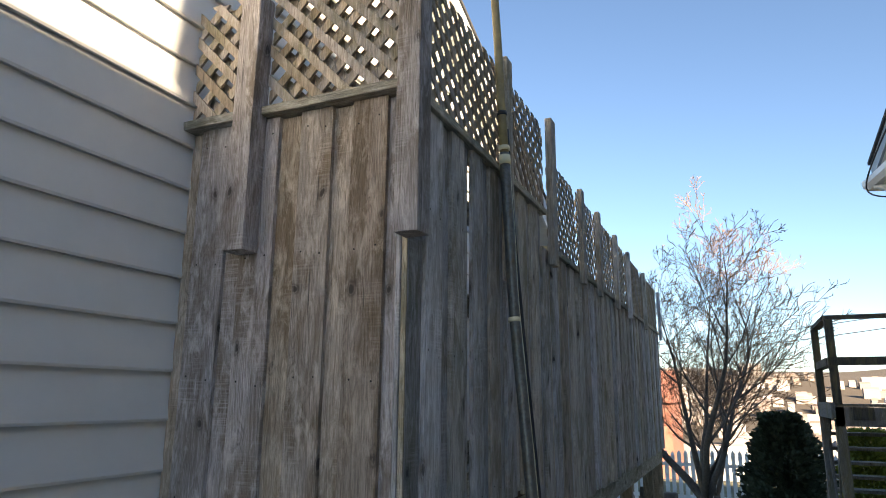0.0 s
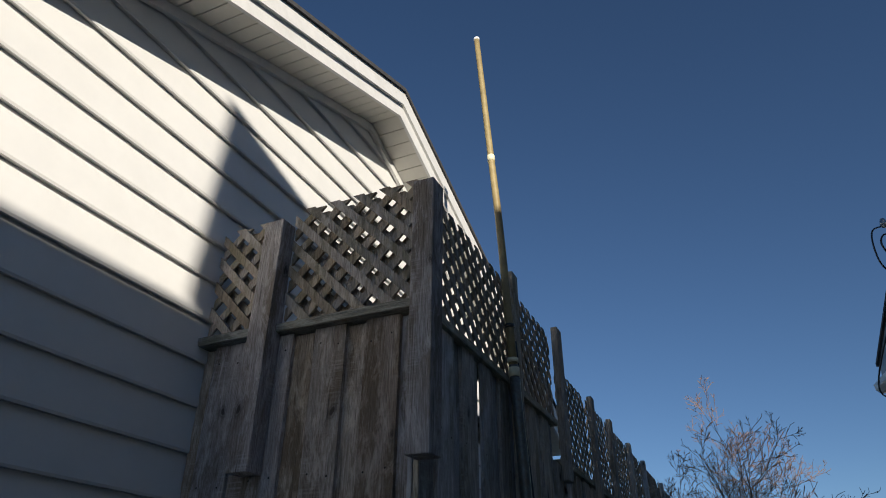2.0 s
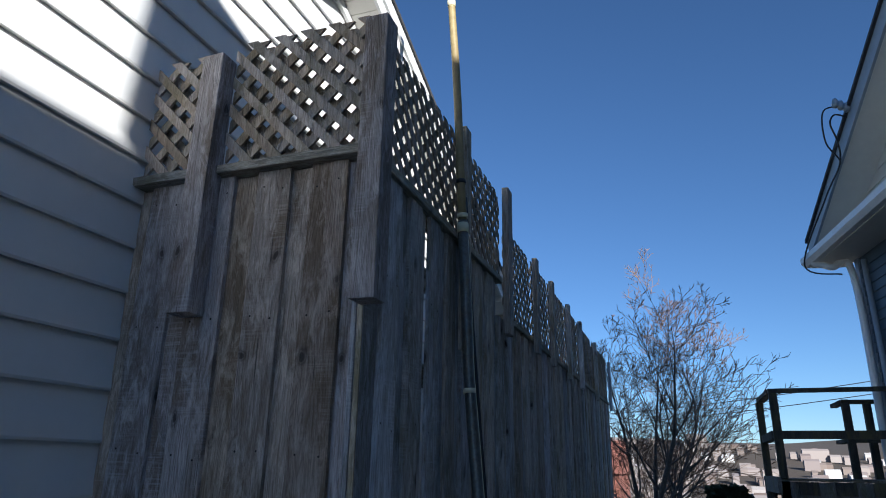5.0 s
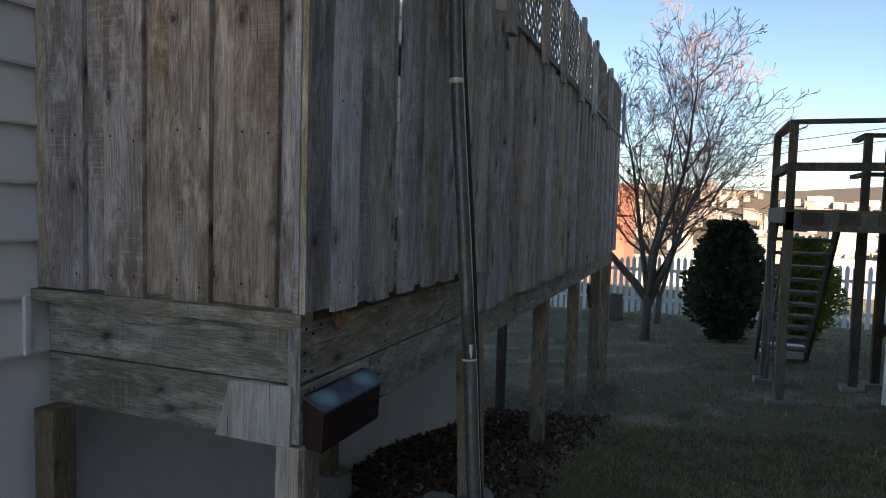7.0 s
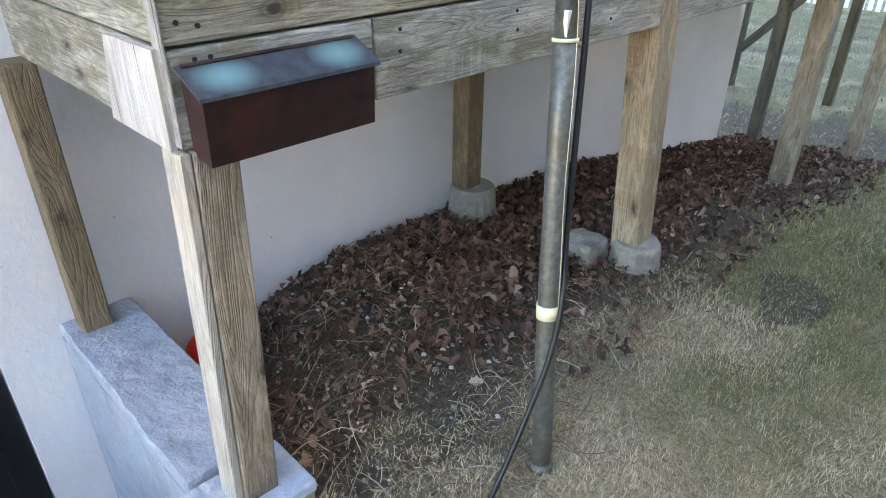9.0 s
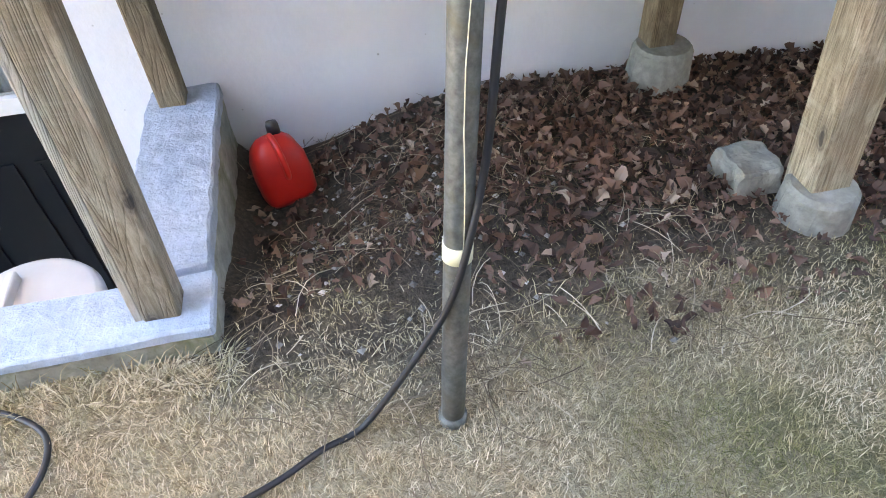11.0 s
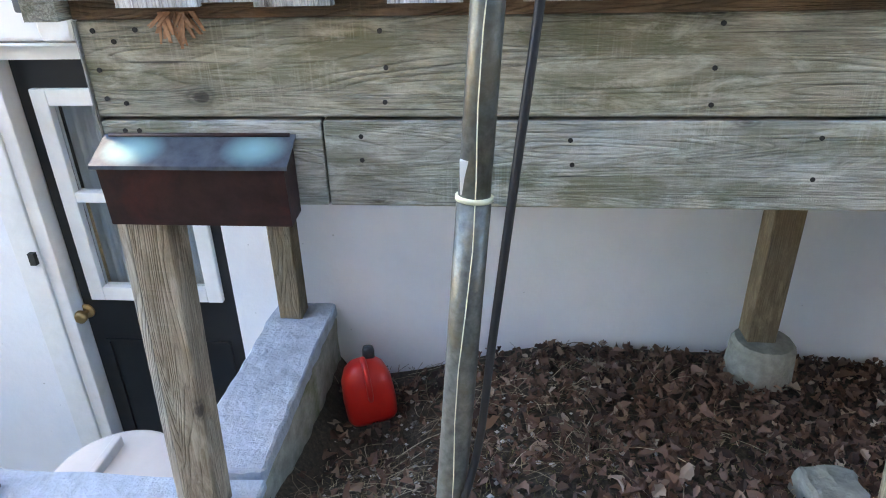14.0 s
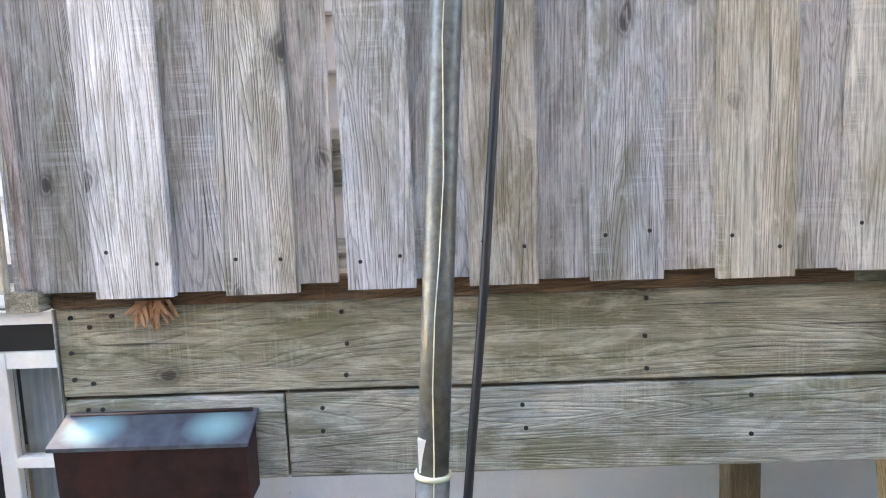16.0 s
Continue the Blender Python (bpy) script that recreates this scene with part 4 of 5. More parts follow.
def build_small():
    # barrel with lid in the stairwell
    b = thing("plastic_drum", "off-white plastic drum with a ribbed lid in the stairwell", "drum")
    c = (-1.535, 2.02)
    tube("barrel", [(*c, -0.95), (*c, -0.85), (*c, -0.13)], [0.18, 0.20, 0.20], M_LIDWHITE, b, sides=40)
    lid = tube("lid", [(*c, -0.129), (*c, -0.10), (*c, -0.08), (*c, -0.076)], [0.212, 0.214, 0.204, 0.19], M_LIDWHITE, b, sides=48)
    bar = beam("lid_bar", (c[0] - 0.13, c[1] - 0.05, -0.062), (c[0] + 0.15, c[1] - 0.05, -0.062), 0.028, 0.045, M_LIDWHITE, b, bevel=0.006)
    plug = tube("lid_plug", [(c[0] + 0.12, c[1] - 0.05, -0.137), (c[0] + 0.12, c[1] - 0.05, -0.128)], 0.013, M_RUBBER, b, "small black plug", 14)
    under(bar, lid)
    under(plug, lid)
    # tool case on the kerb
    t = thing("tool_case", "small dark grey tool case on the painted kerb", "tool case", loc=(-1.20, 1.82, 0.163))
    box("body", (-0.07, -0.11, 0), (0.07, 0.10, 0.045), M_RUBBER, t, bevel=0.008)
    box("panel", (-0.055, -0.09, 0.046), (0.055, 0.08, 0.056), M_GREYPLASTIC, t, "grey top panel", bevel=0.004)
    box("latch", (0.071, -0.02, 0.012), (0.078, 0.03, 0.034), M_GALV, t, "metal latch", bevel=0.002)
    t.rotation_euler = (0, 0, radians(-14))
    # loose concrete block beside the post
    o = rough_block("concrete_block", (-1.48, 4.06, -0.05), (-1.325, 4.20, 0.14), M_CONC, None, "", 0.02, 6)
    tagged(o, "broken grey concrete block lying by a deck post", "block")
    o.rotation_euler = (0, 0, 0)
    # splintered fibres under the boards
    tuft = thing("splinter_tuft", "tuft of reddish split wood fibres under the fence boards", "splinters")
    for i in range(26):
        y = 2.69 + random.uniform(-0.03, 0.03)
        a = Vector((DX + 0.006 + random.uniform(0, 0.012), y, 1.358))
        e = a + Vector((random.uniform(0.0, 0.02), random.uniform(-0.03, 0.03), -random.uniform(0.02, 0.062)))
        w = Vector((0, random.uniform(0.003, 0.006), 0))
        v = [a - w, a + w, e + w * 0.5, e - w * 0.5, a - w - Vector((0.003, 0, 0)), a + w - Vector((0.003, 0, 0)), e + w * 0.4 - Vector((0.002, 0, 0)), e - w * 0.4 - Vector((0.002, 0, 0))]
        link("splinter", v, [(0, 3, 2, 1), (4, 5, 6, 7), (0, 1, 5, 4), (1, 2, 6, 5), (2, 3, 7, 6), (3, 0, 4, 7)], M_SPLINTER, tuft)
    # grey hose outlet and paper wad at the wall by the corner
    w = thing("wall_outlet", "grey vent hood with crumpled white caulking on the siding", "vent")
    box("hood", (WX + 0.017, 1.72, 1.262), (WX + 0.075, 1.81, 1.318), M_GREYPLASTIC, w, bevel=0.006)
    rough_block("caulk", (WX + 0.017, 1.765, 1.168), (WX + 0.05, 1.87, 1.258), M_WHITE, w, "crumpled white caulking", 0.012, 5)


build_small()


# ---- neighbouring house with blue-grey siding ----
HX, HY0, HY1 = 1.99, -5.9, 9.55
HE, HPK, HPITCH = 4.36, 1.8, 0.50


def build_neighbour():
    h = thing("neighbour_house", "neighbouring house clad in dark blue-grey siding with white gutter", "house")
    box("wall", (HX, HY0, -1.4), (HX + 8, HY1, HE), M_SIDING_BLUE, h)
    z = -0.55
    while z < HE - 0.1:
        prof = [(0.0, 0.0), (-0.016, 0.0), (-0.016, 0.01), (-0.002, 0.112), (0.0, 0.112)]
        v = [(HX + dx, HY0, z + dz) for dx, dz in prof] + [(HX + dx, HY1 - 0.08, z + dz) for dx, dz in prof]
        n = len(prof)
        f = [tuple(range(n)), tuple(range(2 * n - 1, n - 1, -1))] + [(i, n + i, n + (i + 1) % n, (i + 1) % n) for i in range(n)]
        link("siding_board", v, f, M_SIDING_BLUE, h)
        z += 0.113
    box("corner_board", (HX - 0.03, HY1 - 0.08, -1.2), (HX - 0.001, HY1 + 0.01, HE), M_PIPEGREY, h)
    box("foundation", (HX - 0.02, HY0, -1.5), (HX - 0.0005, HY1, -0.55), M_CONC, h)
    # pent eave with gutter
    OV = 0.42
    box("soffit", (HX - OV, HY0, HE - 0.02), (HX, HY1 + 0.3, HE), M_SOFFIT, h)
    prof = [(0.0, 0.0), (-0.07, 0.0), (-0.115, 0.05), (-0.12, 0.115), (-0.105, 0.115), (-0.10, 0.055), (-0.06, 0.012), (0.0, 0.012)]
    n = len(prof)
    v = [(HX - OV + dx, HY0, HE - 0.01 + dz) for dx, dz in prof] + [(HX - OV + dx, HY1 + 0.32, HE - 0.01 + dz) for dx, dz in prof]
    link("gutter", v, [tuple(range(n)), tuple(range(2 * n - 1, n - 1, -1))] + [(i, n + i, n + (i + 1) % n, (i + 1) % n) for i in range(n)], M_WHITE, h)
    # gable above with rake
    def R(y):
        return HE + 0.15 + HPITCH * (HY1 + 0.3 - HPK - abs(y - HPK))
    pts = [(HY0, HE + 0.001), (HY1, HE + 0.001), (HY1, R(HY1)), (HPK, R(HPK)), (HY0, R(HY0))]
    v = [(HX, y, z) for y, z in pts] + [(HX + 8, y, z) for y, z in pts]
    link("gable", v, [(4, 3, 2, 1, 0), (5, 6, 7, 8, 9)] + [(i, (i + 1) % 5, (i + 1) % 5 + 5, i + 5) for i in range(5)], M_SOFFIT, h, "cream gable")
    for s in (1, -1):
        e = HY1 + 0.3 if s > 0 else HY0 - 0.3
        for nm, xa, xb, d0, d1, mm in (("rake_board", HX - OV, HX - OV + 0.03, -0.02, 0.17, M_PIPEGREY), ("shingles", HX - OV - 0.03, HX + 8, 0.171, 0.21, M_SHINGLE), ("rake_soffit", HX - OV + 0.031, HX - 0.001, 0.0, 0.03, M_SOFFIT)):
            v = []
            for x in (xa, xb):
                for y in (HPK, e):
                    for d in (d0, d1):
                        v.append((x, y, R(y) + d))
            link(nm, v, [(0, 1, 3, 2), (4, 6, 7, 5), (0, 4, 5, 1), (2, 3, 7, 6), (0, 2, 6, 4), (1, 5, 7, 3)], mm, h)
    z = HE + 0.16
    while z < R(HPK) - 0.1:
        half = (R(HPK) - z) / HPITCH
        a, b = max(HY0, HPK - half), min(HY1, HPK + half)
        prof = [(0.0, 0.0), (-0.014, 0.0), (-0.014, 0.01), (-0.002, 0.148), (0.0, 0.148)]
        v = [(HX + dx, a, z + dz) for dx, dz in prof] + [(HX + dx, b, z + dz) for dx, dz in prof]
        link("gable_board", v, [(0, 1, 2, 3, 4), (9, 8, 7, 6, 5)] + [(i, 5 + i, 5 + (i + 1) % 5, (i + 1) % 5) for i in range(5)], M_SOFFIT, h)
        z += 0.15
    # downspout, conduits and meter
    px, pyy = HX - 0.09, HY1 - 0.05
    tube("downspout", spline([(HX - OV - 0.05, pyy + 0.15, HE + 0.0), (HX - 0.3, pyy + 0.05, HE - 0.1), (px, pyy, HE - 0.22), (px, pyy, 2.0), (px, pyy, -0.30), (px - 0.04, pyy - 0.02, -0.47), (px - 0.22, pyy - 0.06, -0.55)], 6), 0.042, M_WHITE, h, sides=10)
    tube("conduit", [(HX - 0.05, pyy - 0.25, HE - 0.1), (HX - 0.05, pyy - 0.25, 1.6)], 0.03, M_PIPEGREY, h, sides=10)
    box("meter_box", (HX - 0.17, pyy - 0.42, 1.1), (HX - 0.02, pyy - 0.12, 1.62), M_PIPEGREY, h, bevel=0.01)
    tube("pipe", spline([(HX - 0.1, pyy - 0.3, 1.1), (HX - 0.12, pyy - 0.6, 1.0), (HX - 0.12, pyy - 1.1, 1.25), (HX - 0.12, pyy - 2.6, 1.35)], 6), 0.035, M_PIPEGREY, h, sides=10)
    tube("pipe", spline([(HX - 0.1, pyy - 0.3, 0.95), (HX - 0.12, pyy - 0.6, 0.85), (HX - 0.12, pyy - 1.1, 1.1), (HX - 0.12, pyy - 2.6, 1.2)], 6), 0.035, M_PIPEGREY, h, sides=10)
    rk = lambda y, dx, dz: (HX - OV - dx, y, R(y) + dz)
    hook = [rk(8.05, 0.02, 0.12), rk(8.05, 0.14, 0.16), rk(8.05, 0.20, 0.05), rk(8.1, 0.14, -0.12), rk(8.3, 0.08, -0.2), rk(8.9, 0.05, -0.05), (HX - OV - 0.13, HY1 + 0.15, HE - 0.02), (HX - 0.2, HY1 - 0.02, HE - 0.2)]
    tube("service_wire", spline(hook, 8), 0.010, M_RUBBER, h, sides=6)
    tube("service_wire", spline([rk(8.0, 0.02, 0.2), rk(8.05, 0.24, 0.22), rk(8.1, 0.26, -0.1), rk(8.2, 0.12, -0.22), rk(8.4, 0.03, -0.1)], 8), 0.009, M_RUBBER, h, sides=6)
    for k in range(3):
        tube("insulator", [rk(8.0, 0.03 + 0.05 * k, 0.14 + 0.03 * k), rk(8.0, 0.03 + 0.05 * k, 0.18 + 0.03 * k), rk(8.0, 0.03 + 0.05 * k, 0.24 + 0.03 * k)], [0.028, 0.04, 0.022], M_PIPEGREY, h, sides=10)
    # the house stands at a slight angle to the fence
    turn = Matrix.Rotation(radians(8.5), 4, "Z")
    h.matrix_world = Matrix.Translation((HX, HY1, 0)) @ turn @ Matrix.Translation((-HX, -HY1, 0))

build_neighbour()

# house out of sight behind, whose roofline shades the lower wall
nb = thing("house_behind", "plain neighbouring house behind with a dormer on its roof", "house")
box("wall", (4.55, -13.5, -1.0), (11, -3.6, 6.70), M_SIDING, nb)
v = [(x, y, z) for x in (4.50, 7.0) for y, z in ((-7.70, 6.701), (-6.85, 6.701), (-6.85, 7.52), (-7.45, 7.72), (-7.70, 7.80))]
link("dormer", v, [(4, 3, 2, 1, 0), (5, 6, 7, 8, 9)] + [(i, (i + 1) % 5, (i + 1) % 5 + 5, i + 5) for i in range(5)], M_SIDING, nb)


# ---- second deck with stairs ----
def build_deck2():
    d = thing("back_deck", "dark-stained raised wooden back deck with railings and open stairs", "deck")
    X0, X1, YA, YB, FL = 0.75, 1.97, 9.20, 10.5, 1.77
    RT = 2.72
    g = lambda x, y: height(x, y)
    for x, y, top, m in ((X0 + 0.05, YA + 0.05, RT, M_GREYTIMBER), (X0 + 0.02, YB, RT, M_GREYTIMBER), (X1 + 0.05, YB, RT, M_DARKWOOD), (1.72, YA + 1.0, RT - 0.05, M_DARKWOOD)):
        beam("post", (x, y, g(x, y) - 0.1), (x, y, FL - 0.02), 0.1, 0.1, m, d, bevel=0.005)
        beam("rail_post", (x, y, FL), (x, y, top), 0.085, 0.085, M_DARKWOOD, d, bevel=0.004)
        box("footing", (x - 0.13, y - 0.13, g(x, y) - 0.2), (x + 0.13, y + 0.13, g(x, y) + 0.06), M_CONC, d, bevel=0.02)
    box("rim", (X0, YA, FL - 0.24), (X1 + 0.3, YA + 0.04, FL - 0.03), M_GREYTIMBER, d)
    box("rim", (X0 - 0.03, YA - 0.01, FL - 0.16), (X0 + 0.012, YB + 0.1, FL + 0.02), M_GREYTIMBER, d)
    y = YA + 0.05
    while y < YB:
        box("deck_board", (X0 + 0.013, y, FL - 0.028), (X1 + 0.9, y + 0.13, FL), M_GREYTIMBER, d)
        y += 0.15
    for i in range(4):
        x = X0 + 0.18 + i * 0.36
        box("joist_end", (x, YA - 0.03, FL - 0.17), (x + 0.2, YA - 0.001, FL - 0.03), M_DARKWOOD, d)
    for z in (RT, 2.20):
        h = 0.045 if z == RT else 0.09
        box("hand_rail", (X0, YA, z), (X1 + 0.3, YA + 0.1, z + h), M_DARKWOOD, d)
        box("hand_rail", (X0 - 0.01, YA + 0.1, z), (X0 + 0.09, YB + 0.05, z + h), M_DARKWOOD, d)
    for z in (RT - 0.05, 2.2):
        box("hand_rail", (1.68, YA + 1.05, z), (X1 + 0.5, YA + 1.13, z + 0.05), M_DARKWOOD, d)
        box("hand_rail", (1.68, YA + 1.0, z), (1.76, YB + 0.4, z + 0.05), M_DARKWOOD, d)
    # stairs going down away from the walk
    gy = 12.4
    g1 = g(1.3, gy)
    n = 12
    for i in range(1, n):
        t = i / n
        y, z = YB + (gy - YB) * t, FL + (g1 - FL) * t
        box("tread", (X0 + 0.1, y - 0.13, z - 0.02), (1.5, y + 0.12, z + 0.02), M_GREYTIMBER, d)
    for x in (X0 + 0.07, 1.53):
        beam("stringer", (x, YB, FL - 0.08), (x, gy, g1 - 0.02), 0.04, 0.22, M_DARKWOOD, d)
    beam("brace", (X1 + 0.05, YB, 0.2), (X1 + 0.9, YB, 1.3), 0.05, 0.09, M_DARKWOOD, d)
    for a, b in (((X0 + 0.02, YA + 0.1, 1.4), (X0 + 0.02, YB - 0.1, -0.4)), ((X0 + 0.02, YB - 0.05, 1.3), (X0 + 0.02, YA + 0.2, -0.4))):
        beam("brace", a, b, 0.02, 0.045, M_GREYTIMBER, d)
    s = box("landing_slab", (0.95, gy, g1 - 0.05), (1.6, gy + 0.7, g1 + 0.12), M_FOUND, None, bevel=0.01)
    tagged(s, "pale concrete landing slab at the foot of the stairs", "slab")


build_deck2()


# ---- picket fence ----
def build_pickets():
    p = thing("picket_fence", "white-painted wooden picket fence at the end of the lawn", "fence")
    Y = 18.2
    me = None
    x = -9.0
    while x < 9.0:
        z = height(x, Y)
        if me is None:
            v = [(-0.045, -0.01, 0.05), (0.045, -0.01, 0.05), (0.045, 0.01, 0.05), (-0.045, 0.01, 0.05), (-0.045, -0.01, 1.42), (0.045, -0.01, 1.42), (0.045, 0.01, 1.42), (-0.045, 0.01, 1.42), (0, -0.01, 1.5), (0, 0.01, 1.5)]
            ob = link("picket", v, [(0, 3, 2, 1), (0, 1, 5, 8, 4), (1, 2, 6, 5), (2, 3, 7, 9, 6), (3, 0, 4, 7), (4, 8, 9, 7), (8, 5, 6, 9)], M_WHITE, p, loc=(x, Y, z))
            me = ob.data
        else:
            ob = new("picket", me)
            ob.parent = p
            ob.location = (x, Y, z + random.uniform(-0.015, 0.015))
        x += 0.152
    for zz in (0.35, 1.1):
        box("rail", (-9, Y + 0.011, height(0, Y) + zz), (9, Y + 0.05, height(0, Y) + zz + 0.08), M_WHITE, p)


build_pickets()


# ---- trees ----
def grow(seed, base, hgt, stems, spread):
    """Wood of a bare tree: long leaders with side limbs, limbs with twigs, as (points, radii)."""
    rnd = random.Random(seed)
    limbs, twigs = [], []
    count = (10, 7, 5, 3)

    def limb(p, d, L, r, depth):
        n = (9, 6, 4, 3, 2)[depth]
        pts, rad, dirs = [p], [r], [d]
        q = p
        for i in range(n):
            d = (d + Vector((rnd.gauss(0, 0.11), rnd.gauss(0, 0.11), rnd.gauss(0.07, 0.08)))).normalized()
            q = q + d * (L / n)
            pts.append(q)
            dirs.append(d)
            rad.append(max(0.004, r * (1 - 0.93 * (i + 1) / n)))
        (limbs if depth < 2 else twigs).append((pts, rad))
        if depth >= 4:
            return
        k = count[depth]
        turn = rnd.uniform(0, 6.28)
        for c in range(k):
            f = 0.18 + 0.8 * (c + rnd.uniform(0.1, 0.9)) / k
            idx = min(n, max(1, int(round(f * n))))
            turn += 2.4 + rnd.uniform(-0.5, 0.5)
            ax = dirs[idx]
            u = ax.cross(Vector((0.31, 0.52, 0.79))).normalized()
            side = u * math.cos(turn) + ax.cross(u) * math.sin(turn)
            dd = (ax * rnd.uniform(0.6, 0.95) + side * rnd.uniform(0.5, 0.8)).normalized()
            limb(pts[idx], dd, L * (0.60 - 0.33 * f) * rnd.uniform(0.75, 1.2), max(0.0045, rad[idx] * rnd.uniform(0.42, 0.62)), depth + 1)

    for c in range(stems):
        a = 2 * math.pi * c / max(1, stems) + rnd.uniform(-0.4, 0.4)
        sp = spread * rnd.uniform(0.35, 1.5)
        d = Vector((math.cos(a) * sp, math.sin(a) * sp, 1)).normalized()
        limb(Vector(base) + Vector((math.cos(a), math.sin(a), 0)) * 0.03 + Vector((0, 0, rnd.uniform(-0.15, 0.15))), d, hgt * rnd.uniform(0.62, 0.82), hgt * rnd.uniform(0.010, 0.015), 0)
    return limbs, twigs


def tubes_mesh(lines, sides):
    v, f = [], []
    up = Vector((0.31, 0.52, 0.79))
    for pts, rad in lines:
        b = len(v)
        for i, p in enumerate(pts):
            d = (pts[min(i + 1, len(pts) - 1)] - pts[max(i - 1, 0)]).normalized()
            u = d.cross(up).normalized()
            w = d.cross(u)
            for k in range(sides):
                a = 2 * math.pi * k / sides
                v.append(p + (u * math.cos(a) + w * math.sin(a)) * rad[i])
        for i in range(len(pts) - 1):
            for k in range(sides):
                f.append((b + i * sides + k, b + i * sides + (k + 1) % sides, b + (i + 1) * sides + (k + 1) % sides, b + (i + 1) * sides + k))
    return v, f


def bare_tree(seed, x, y, hgt, stems, spread, label):
    z = height(x, y) - 0.1
    t = thing("bare_tree", label, "tree", "bare trees")
    trunk_h = hgt * 0.17
    tube("trunk", [(x, y, z), (x, y, z + 0.2), (x + 0.02, y, z + trunk_h)], [hgt * 0.024, hgt * 0.017, hgt * 0.016], M_BARK, t, sides=12)
    limbs, twigs = grow(seed, (x + 0.02, y, z + trunk_h - 0.05), hgt, stems, spread)
    v, f = tubes_mesh(limbs, 6)
    link("branchwork", v, f, M_BARK, t, smooth=True)
    v, f = tubes_mesh(twigs, 3)
    link("crown", v, f, M_TWIG, t, "crown of fine bare reddish twigs")


bare_tree(22, -0.97, 14.0, 5.6, 6, 0.46, "bare leafless tree with spreading grey-brown limbs on the lawn")
bare_tree(11, -0.86, 16.6, 4.2, 3, 0.3, "slender bare leafless tree near the picket fence")


def shrub(x, y, r, h, material, label, n, seed, leaf=0.05):
    rnd = random.Random(seed)
    s = thing("evergreen_shrub" if material is M_GREENDARK else "golden_shrub", label, "shrub")
    z0 = height(x, y)
    v, f = [], []
    for i in range(n):
        a, tt = rnd.uniform(0, 2 * math.pi), rnd.random() ** 0.8
        rad = r * (0.45 + 0.55 * smoothstep(0.0, 0.35, tt)) * (1 - 0.55 * tt ** 2) * (0.35 + 0.7 * rnd.random() ** 0.6) * (1 + 0.95 * noise.noise((math.cos(a) * 2.5, math.sin(a) * 2.5, tt * 6 + seed)))
        p = Vector((x + rad * math.cos(a), y + rad * math.sin(a), z0 + 0.05 + h * tt))
        d = Vector((math.cos(a) + rnd.gauss(0, 0.4), math.sin(a) + rnd.gauss(0, 0.4), rnd.gauss(0.6, 0.5))).normalized()
        w = d.cross(Vector((rnd.gauss(0, 1), rnd.gauss(0, 1), rnd.gauss(0, 1)))).normalized()
        L = leaf * rnd.uniform(0.7, 1.6)
        b = len(v)
        v += [p, p + d * L * 0.5 + w * L * 0.3, p + d * L, p + d * L * 0.5 - w * L * 0.3]
        f.append((b, b + 1, b + 2, b + 3))
    link("foliage", v, f, material, s)
    tube("stem", [(x, y, z0 - 0.05), (x, y, z0 + h * 0.6)], [0.04, 0.015], M_BARK, s, sides=8)


shrub(0.42, 14.0, 0.54, 2.15, M_GREENDARK, "dark rounded evergreen shrub beside the stairs", 17000, 3, 0.085)
shrub(1.78, 14.6, 0.5, 1.85, M_GREENYEL, "yellow-green conifer shrub behind the stairs", 11000, 4, 0.07)
st = tube("tree_stump", [(-1.86, 17.0, height(-1.86, 17.0) - 0.1), (-1.86, 17.0, height(-1.86, 17.0) + 0.1), (-1.86, 17.0, height(-1.86, 17.0) + 0.62)], [0.26, 0.2, 0.18], M_BARK, sides=14)
tagged(st, "short grey tree stump on the lawn", "stump")


# ---- distance ----
def build_town():
    rnd = random.Random(8)
    v, f = [], []
    for i in range(800):
        y = rnd.uniform(120, 1000)
        x = rnd.uniform(-0.55, 0.75) * y
        w, dd, h = rnd.uniform(5, 13), rnd.uniform(6, 12), rnd.uniform(3.5, 7)
        if rnd.random() < 0.05:
            w, h = w * 2.2, rnd.uniform(9, 16)
        z = height(x, y)
        b = len(v)
        v += boxv(x - w / 2, x + w / 2, y - dd / 2, y + dd / 2, z - 2, z + h)
        v += [(x - w / 2, y, z + h + 2.2), (x + w / 2, y, z + h + 2.2)]
        f += [tuple(q + b for q in fc) for fc in ((0, 1, 5, 4), (1, 2, 6, 9, 5), (2, 3, 7, 6), (3, 0, 4, 8, 7), (4, 5, 9, 8), (6, 7, 8, 9))]
    tagged(link("town_houses", v, f, M_TOWN), "pale town houses scattered over the far hillside", "houses", kind="stuff")
    h = thing("red_roofed_house", "orange-red house beyond the picket fence", "house")
    x, y = -2.8, 47.0
    z = height(x, y)
    M = plain("orange_red_cladding", (0.24, 0.095, 0.065), 0.8, 0, 0.15, 4, 0)
    box("wall", (x - 5, y, z - 1), (x - 1.7, y + 8, z + 5.4), M, h)
    v = [(x - 5.3, y - 0.4, z + 5.5), (x - 1.5, y - 0.4, z + 5.3), (x - 1.5, y + 8.4, z + 5.3), (x - 5.3, y + 8.4, z + 5.5), (x - 5.3, y + 4, z + 7.6), (x - 1.5, y + 4, z + 7.6)]
    link("roof", v, [(0, 1, 5, 4), (2, 3, 4, 5), (1, 2, 5), (3, 0, 4), (0, 3, 2, 1)], M, h)


